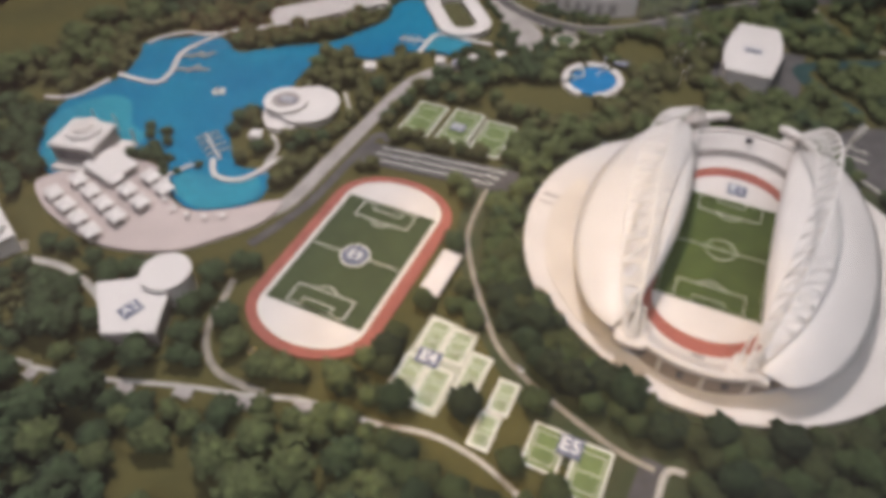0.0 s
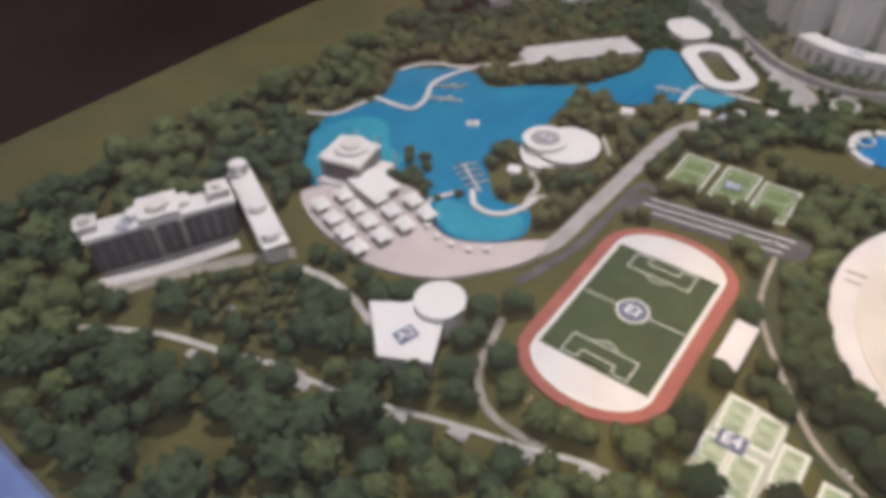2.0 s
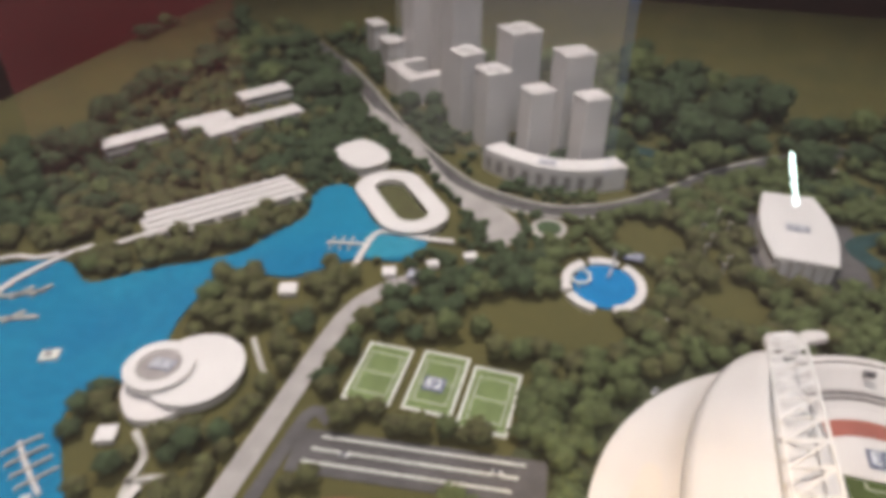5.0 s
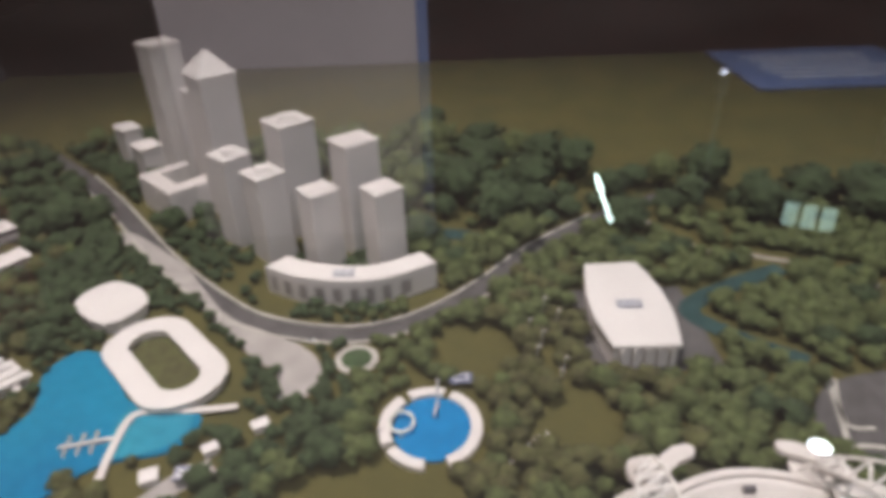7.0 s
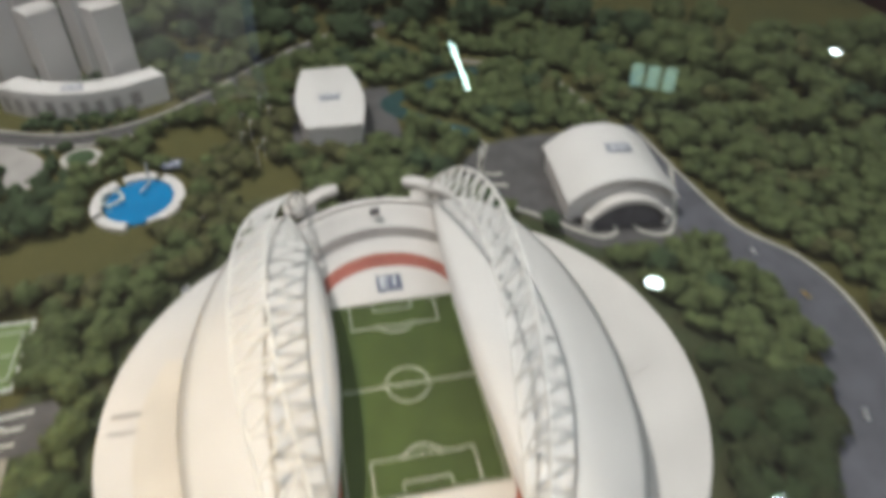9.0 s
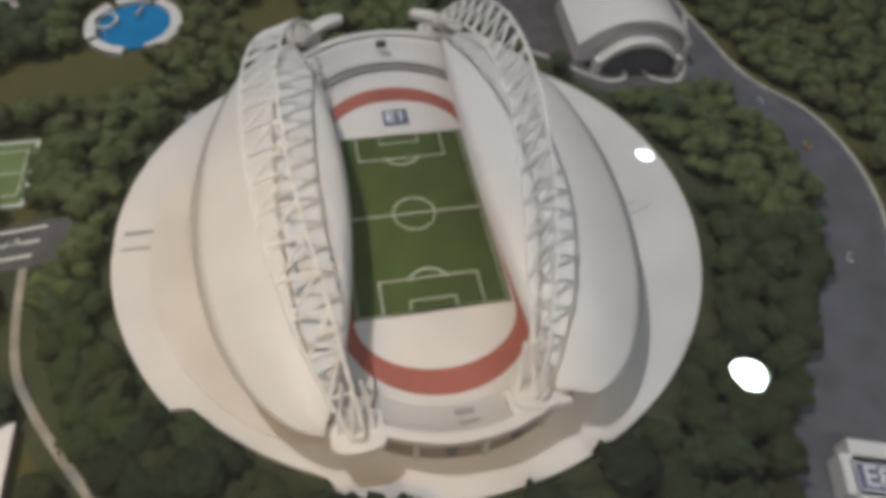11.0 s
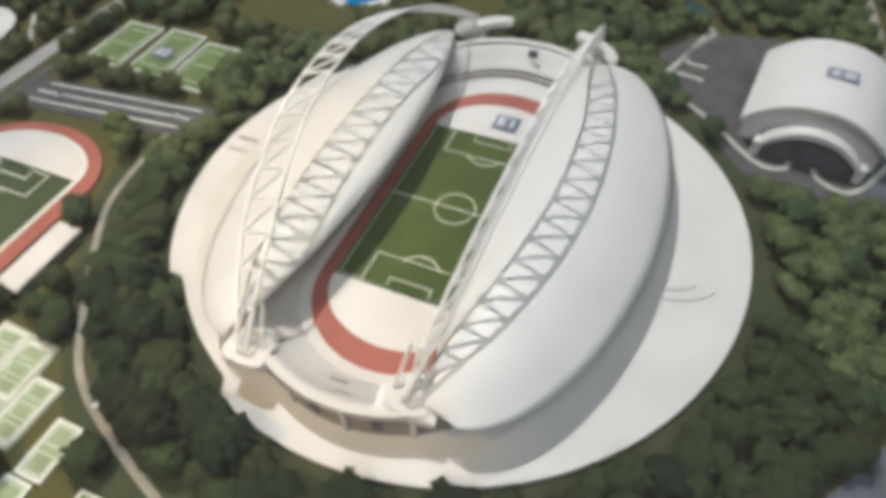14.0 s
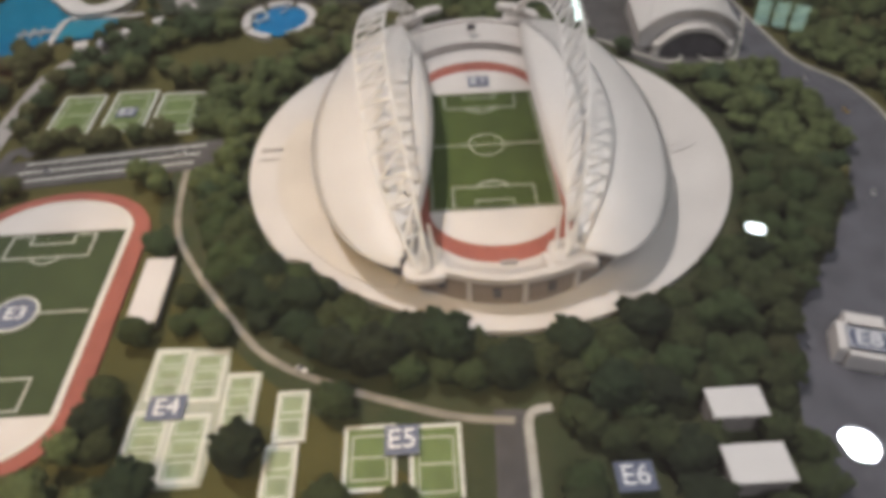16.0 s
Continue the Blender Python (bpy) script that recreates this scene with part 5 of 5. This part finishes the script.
banner = thing("white_banner", (-0.87, 2.85, FLOOR), "tall plain white display banner behind the model", "banner")
part("sheet", box(-0.87, 2.85, 1.12, 0.02, FLOOR + 0.06, 1.9), PANEL, banner)
part("edge_post", box(-0.30, 2.85, 0.05, 0.03, FLOOR + 0.02, 1.92), SIGNBLUE, banner, "blue-grey edge post")
part("foot", box(-0.87, 2.85, 1.0, 0.24, FLOOR, FLOOR + 0.03), DARK, banner)
red = thing("red_banner", (-2.3, 1.75, FLOOR), "tall red cloth banner beside the model", "banner")
part("cloth", box(-2.25, 1.9, 0.9, 0.02, FLOOR + 0.06, 1.9, 50), REDPANEL, red)
part("foot", box(-2.25, 1.9, 0.8, 0.2, FLOOR, FLOOR + 0.03, 50), DARK, red)

# lamps of the hall, seen again in the cover glass
def downlight(at, r, glow, label):
    t = thing("downlight", at, label, "lamp", "hall lamps")
    x, y, z = at
    part("housing", ring(oval(x, y, r * 1.15, r * 1.15, 28), oval(x, y, r, r, 28), z - 0.03, z + 0.12), DARK, t)
    part("lens", prism(oval(x, y, r * 0.98, r * 0.98, 28), z - 0.01, z + 0.01), glow, t, "glowing white lens")
    part("stem", rods([((x, y, z + 0.01), (x, y, CEIL))], 0.02, 8), DARK, t)


downlight((3.30, 4.37, 2 * GLASS + 4.49), 0.105, LAMPGLOW, "round glowing ceiling downlight")
downlight((1.70, 0.75, 2 * GLASS + 2.24), 0.085, BIGGLOW, "strong round hall spotlight on a stem")
downlight((4.478, 4.443, 2 * GLASS + 2.0), 0.06, LAMPGLOW, "round glowing ceiling downlight")
downlight((1.80, 4.54, 2 * GLASS + 0.90), 0.035, LAMPGLOW, "small glowing lamp on a long stem")
tube = thing("tube_lamp", (1.9, 8.0, 4.2), "two slim glowing fluorescent tubes under the ceiling", "lamp", "hall lamps")
TA, TB = Vector((1.70, 7.45, 2 * GLASS + 2.95)), Vector((2.02, 7.75, 2 * GLASS + 3.75))
mid = (TA + TB) / 2
part("tube", rods([(TA, TA + (mid - TA) * 0.96)], 0.026, 10), TUBEGLOW, tube, "glowing tube")
part("tube", rods([(mid + (TB - mid) * 0.04, TB)], 0.026, 10), TUBEGLOW, tube, "glowing tube")
part("hanger", rods([(TA, (TA.x, TA.y, CEIL)), (TB, (TB.x, TB.y, CEIL))], 0.006, 6), DARK, tube)
win = thing("far_window", (5.2, 8.56, 2 * GLASS + 4.15), "pale green glowing window high in the hall", "window")
W0 = Vector((5.2, 8.56, 2 * GLASS + 4.15))
for k in range(3):
    part("pane", box(W0.x - 0.22 + 0.22 * k, W0.y - 0.12 * k + 0.12, 0.19, 0.03, W0.z - 0.1, W0.z + 0.28, -28), WINGLOW, win, "pale green glowing pane")
for k in range(2):
    part("pane", box(W0.x - 0.17 + 0.28 * k, W0.y + 0.10 - 0.15 * k, 0.26, 0.03, W0.z + 0.42, W0.z + 0.74, -28), WINGLOW, win, "pale green glowing pane")
part("frame", box(W0.x, W0.y, 0.75, 0.02, W0.z - 0.16, W0.z + 0.80, -28), DARK, win)

# ---- trees ----
CELL = 0.004
GX, GY = int((X_E - X_W) / CELL) + 1, int((Y_N - Y_S) / CELL) + 1
blocked = np.zeros((GX, GY), bool)
gx, gy = X_W + CELL * np.arange(GX), Y_S + CELL * np.arange(GY)
for poly in KEEP:
    P = np.array(poly)
    i0, i1 = np.searchsorted(gx, (P[:, 0].min(), P[:, 0].max()))
    j0, j1 = np.searchsorted(gy, (P[:, 1].min(), P[:, 1].max()))
    if i1 <= i0 or j1 <= j0:
        continue
    X, Y = np.meshgrid(gx[i0:i1], gy[j0:j1], indexing="ij")
    inside = np.zeros(X.shape, bool)
    for (xa, ya), (xb, yb) in zip(P, np.roll(P, -1, 0)):
        if ya == yb:
            continue
        cross = ((ya > Y) != (yb > Y)) & (X < (xb - xa) * (Y - ya) / (yb - ya) + xa)
        inside ^= cross
    blocked[i0:i1, j0:j1] |= inside


def free(x, y, r):
    """No road, water or building within r."""
    i, j, k = int((x - X_W) / CELL), int((y - Y_S) / CELL), max(1, int(r / CELL))
    if i - k < 0 or j - k < 0 or i + k >= GX or j + k >= GY:
        return False
    return not blocked[i - k:i + k + 1:1, j].any() and not blocked[i, j - k:j + k + 1].any()


# open lawns: centre, half sizes
LAWNS = ((-0.33, 0.245, 0.10, 0.05), (-1.36, 0.2, 0.13, 1.2), (-0.73, -0.665, 0.06, 0.05), (-0.45, -0.56, 0.05, 0.045), (-0.22, 0.46, 0.05, 0.06), (-0.20, -0.43, 0.03, 0.03), (-0.12, 0.33, 0.05, 0.05), (-0.845, -0.475, 0.105, 0.055))


def in_lawn(x, y):
    edge = 1.17 if x < -0.25 else (1.17 - 0.85 * (x + 0.25) if x < 0.0 else 0.957 - 0.4 * x)
    if y > edge + 0.01 + 0.10 * noise.noise((x * 9, 0, 2)):
        return True
    return any(((x - cx) / a) ** 2 + ((y - cy) / b) ** 2 < 1 for cx, cy, a, b in LAWNS)


def ball(steps):
    bm = bmesh.new()
    bmesh.ops.create_icosphere(bm, subdivisions=steps, radius=1.0)
    V, F = np.array([v.co[:] for v in bm.verts]), np.array([[v.index for v in f.verts] for f in bm.faces])
    bm.free()
    return V, F


def crown_mesh(seed, tall, clumps, steps):
    """A soft foam crown: an uneven lobed body with many small tufts standing out of it. Radius about 1; points, triangles and soft normals."""
    rng = np.random.default_rng(seed)
    lobes = rng.normal(size=(7, 3)) * (1, 1, 0.8) + (0, 0, 0.25)
    lobes /= np.linalg.norm(lobes, axis=1)[:, None]

    def reach(d):
        near = np.exp(7.0 * (np.clip(d @ lobes.T, -1, 1) - 1)).max(1)
        return 0.52 + 0.36 * near

    body, tris = ball(steps)
    V, F, N = [body * (reach(body) + rng.uniform(-0.05, 0.05, len(body)))[:, None]], [tris], [body]
    count = len(body)
    octa = np.array([(1, 0, 0), (-1, 0, 0), (0, 1, 0), (0, -1, 0), (0, 0, 1), (0, 0, -1)], float)
    faces = np.array([(0, 2, 4), (2, 1, 4), (1, 3, 4), (3, 0, 4), (2, 0, 5), (1, 2, 5), (3, 1, 5), (0, 3, 5)])
    for k in range(clumps):
        d = rng.normal(size=3) + (0, 0, 0.3)
        d /= np.linalg.norm(d)
        p = d * (reach(d[None])[0] + rng.uniform(-0.04, 0.16))
        q, _ = np.linalg.qr(rng.normal(size=(3, 3)))
        own = octa @ q.T
        V.append(p + own * rng.uniform(0.55, 1.35, (6, 1)) * rng.uniform(0.10, 0.24))
        F.append(faces + count)
        N.append(0.45 * d + 0.55 * own)
        count += 6
    V, N = np.concatenate(V), np.concatenate(N)
    V[:, 2] = (V[:, 2] * 0.85 + 0.85) * tall * 0.82 + 0.15
    return V, np.concatenate(F), N / np.linalg.norm(N, axis=1)[:, None]


FINE = [crown_mesh(s, tall, 170, 3) for s, tall in ((11, 0.95), (12, 1.15), (13, 0.85), (14, 1.25), (15, 1.0), (16, 1.1))]
SHAPES = [crown_mesh(s, tall, 72, 2) for s, tall in ((1, 0.95), (2, 1.15), (3, 0.85), (4, 1.3), (5, 1.0), (6, 1.1))]


def raw_mesh(name, V, F, material, N=None):
    me = bpy.data.meshes.new(name)
    me.vertices.add(len(V))
    me.vertices.foreach_set("co", np.asarray(V, np.float32).ravel())
    me.loops.add(F.size)
    me.loops.foreach_set("vertex_index", np.asarray(F, np.int32).ravel())
    me.polygons.add(len(F))
    me.polygons.foreach_set("loop_start", np.arange(0, F.size, 3, dtype=np.int32))
    me.polygons.foreach_set("use_smooth", np.ones(len(F), bool))
    me.update(calc_edges=True)
    if N is not None:
        me.normals_split_custom_set_from_vertices(np.asarray(N, np.float32).tolist())
    me.materials.append(material)
    return me


trunk_bm = bmesh.new()
for p, q, r in (((0, 0, -0.05), (0.02, 0, 0.7), 0.10), ((0.02, 0, 0.55), (0.3, 0.15, 1.05), 0.05), ((0.02, 0, 0.5), (-0.28, -0.1, 1.0), 0.05), ((0, 0, 0.6), (0.03, -0.28, 1.1), 0.05)):
    rod(trunk_bm, p, q, r, 5)
TRUNK = bpy.data.meshes.new("trunk")
trunk_bm.to_mesh(TRUNK)
trunk_bm.free()
TRUNK.materials.append(BARK)
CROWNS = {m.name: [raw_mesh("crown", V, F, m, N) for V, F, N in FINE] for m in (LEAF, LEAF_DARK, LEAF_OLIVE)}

rng = random.Random(11)
spots, taken = [], {}


def try_tree(x, y, r):
    key = (int(x / 0.05), int(y / 0.05))
    for a in (-1, 0, 1):
        for b in (-1, 0, 1):
            for qx, qy, qr in taken.get((key[0] + a, key[1] + b), ()):
                if (x - qx) ** 2 + (y - qy) ** 2 < ((0.66 if r > 0.018 else (0.45 if x > -0.36 else 0.50)) * (r + qr)) ** 2:
                    return False
    taken.setdefault(key, []).append((x, y, r))
    return True


for k in range(70000):
    x, y = rng.uniform(X_W + 0.03, X_E - 0.03), rng.uniform(Y_S + 0.03, Y_N - 0.05)
    far = y > 0.78 or x < -1.12 or (y < -0.46 and x < -0.3) or (x > 0.42 and y > 0.3)
    r = rng.uniform(0.030, 0.050) if y > 0.70 and x > -0.3 and rng.random() < 0.7 else rng.uniform(0.020, 0.036) if far and rng.random() < 0.8 else (rng.uniform(0.014, 0.022) if y < -0.24 and x < 0.12 else rng.uniform(0.0115, 0.0190))
    if -0.74 < x < -0.40 and 0.30 < y < 0.76 or -0.46 < x < -0.30 and 0.40 < y < 0.60:
        r = rng.uniform(0.006, 0.011)
    if in_lawn(x, y):
        continue
    n0 = noise.noise((x * 5.0, y * 5.0, 0.3))
    inner = x > -0.36 and -0.42 < y < 0.40
    if n0 < -0.42 and not inner and rng.random() > 0.15:
        continue
    if not free(x, y, r * 0.72) or not try_tree(x, y, r):
        continue
    spots.append((x, y, r))

# low shrubs of the garden before the museum
for k in range(260):
    x, y, r = -0.845 + rng.uniform(-0.10, 0.10), -0.475 + rng.uniform(-0.055, 0.055), rng.uniform(0.005, 0.012)
    if in_lawn(x, y) and free(x, y, r) and try_tree(x, y, r * 1.2):
        spots.append((x, y, r))

# trees on the islets and along the plaza shore
for x, y, r in ((-0.872, -0.118, 0.012), (-0.855, -0.10, 0.011), (-0.85, -0.135, 0.012), (-0.835, -0.12, 0.010), (-0.83, -0.15, 0.011), (-0.808, -0.15, 0.010), (-0.80, -0.17, 0.010), (-0.775, -0.17, 0.008), (-0.885, -0.10, 0.010),
                (-0.765, -0.20, 0.008), (-0.79, -0.185, 0.009), (-0.755, -0.145, 0.008)):
    spots.append((x, y, r))


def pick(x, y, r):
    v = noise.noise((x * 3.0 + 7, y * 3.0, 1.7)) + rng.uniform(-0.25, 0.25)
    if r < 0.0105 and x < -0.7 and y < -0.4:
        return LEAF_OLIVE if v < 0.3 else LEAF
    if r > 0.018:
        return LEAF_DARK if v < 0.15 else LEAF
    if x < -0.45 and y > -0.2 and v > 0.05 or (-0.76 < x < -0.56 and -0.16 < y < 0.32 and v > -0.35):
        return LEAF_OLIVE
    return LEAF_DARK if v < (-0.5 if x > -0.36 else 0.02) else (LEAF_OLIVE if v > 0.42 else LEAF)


near = sorted(spots, key=lambda s: math.hypot(s[0] - 0.02, s[1] + 0.25))
loose = {"crown_foam": [], "crown_foam_dark": [], "crown_foam_olive": []}
TREE_TXT = {"crown_foam": "green foam model tree on a wire trunk", "crown_foam_dark": "dark green foam model tree on a wire trunk", "crown_foam_olive": "olive green foam model tree on a wire trunk"}
for k, (x, y, r) in enumerate(near):
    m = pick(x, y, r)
    shape = rng.randrange(len(SHAPES))
    turn, size = rng.uniform(0, 360), r * rng.uniform(0.95, 1.15)
    place = pose(x, y, 0.0, rng.uniform(-6, 6), rng.uniform(-6, 6), turn)
    if k < 290:
        t = thing("tree", (x, y, 0), TREE_TXT[m.name], "tree", "model trees")
        for nm, me in (("trunk", TRUNK), ("crown", CROWNS[m.name][shape])):
            o = new(nm, me)
            o.parent = t
        t.matrix_basis = place @ Matrix.Scale(size, 4)
    else:
        loose[m.name].append((np.array(place), size, shape))
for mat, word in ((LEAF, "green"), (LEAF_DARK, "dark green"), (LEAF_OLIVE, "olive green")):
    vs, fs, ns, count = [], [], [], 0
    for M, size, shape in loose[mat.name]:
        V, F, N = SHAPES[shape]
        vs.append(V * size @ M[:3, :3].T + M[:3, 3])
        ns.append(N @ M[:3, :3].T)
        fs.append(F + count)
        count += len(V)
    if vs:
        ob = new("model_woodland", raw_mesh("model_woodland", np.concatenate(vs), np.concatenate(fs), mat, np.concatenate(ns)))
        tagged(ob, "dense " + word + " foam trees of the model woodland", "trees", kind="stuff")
# wire trunks of the woodland
TV = np.array([v.co[:] for v in TRUNK.vertices])
TRUNK.calc_loop_triangles()
TF = np.array([t.vertices[:] for t in TRUNK.loop_triangles])
vs, fs = [], []
for k, (x, y, r) in enumerate(near[290:]):
    vs.append(TV * r + (x, y, 0))
    fs.append(TF + k * len(TV))
tagged(new("woodland_trunks", raw_mesh("woodland_trunks", np.concatenate(vs), np.concatenate(fs), BARK)), "thin brown wire trunks of the model woodland", "trees", kind="stuff")
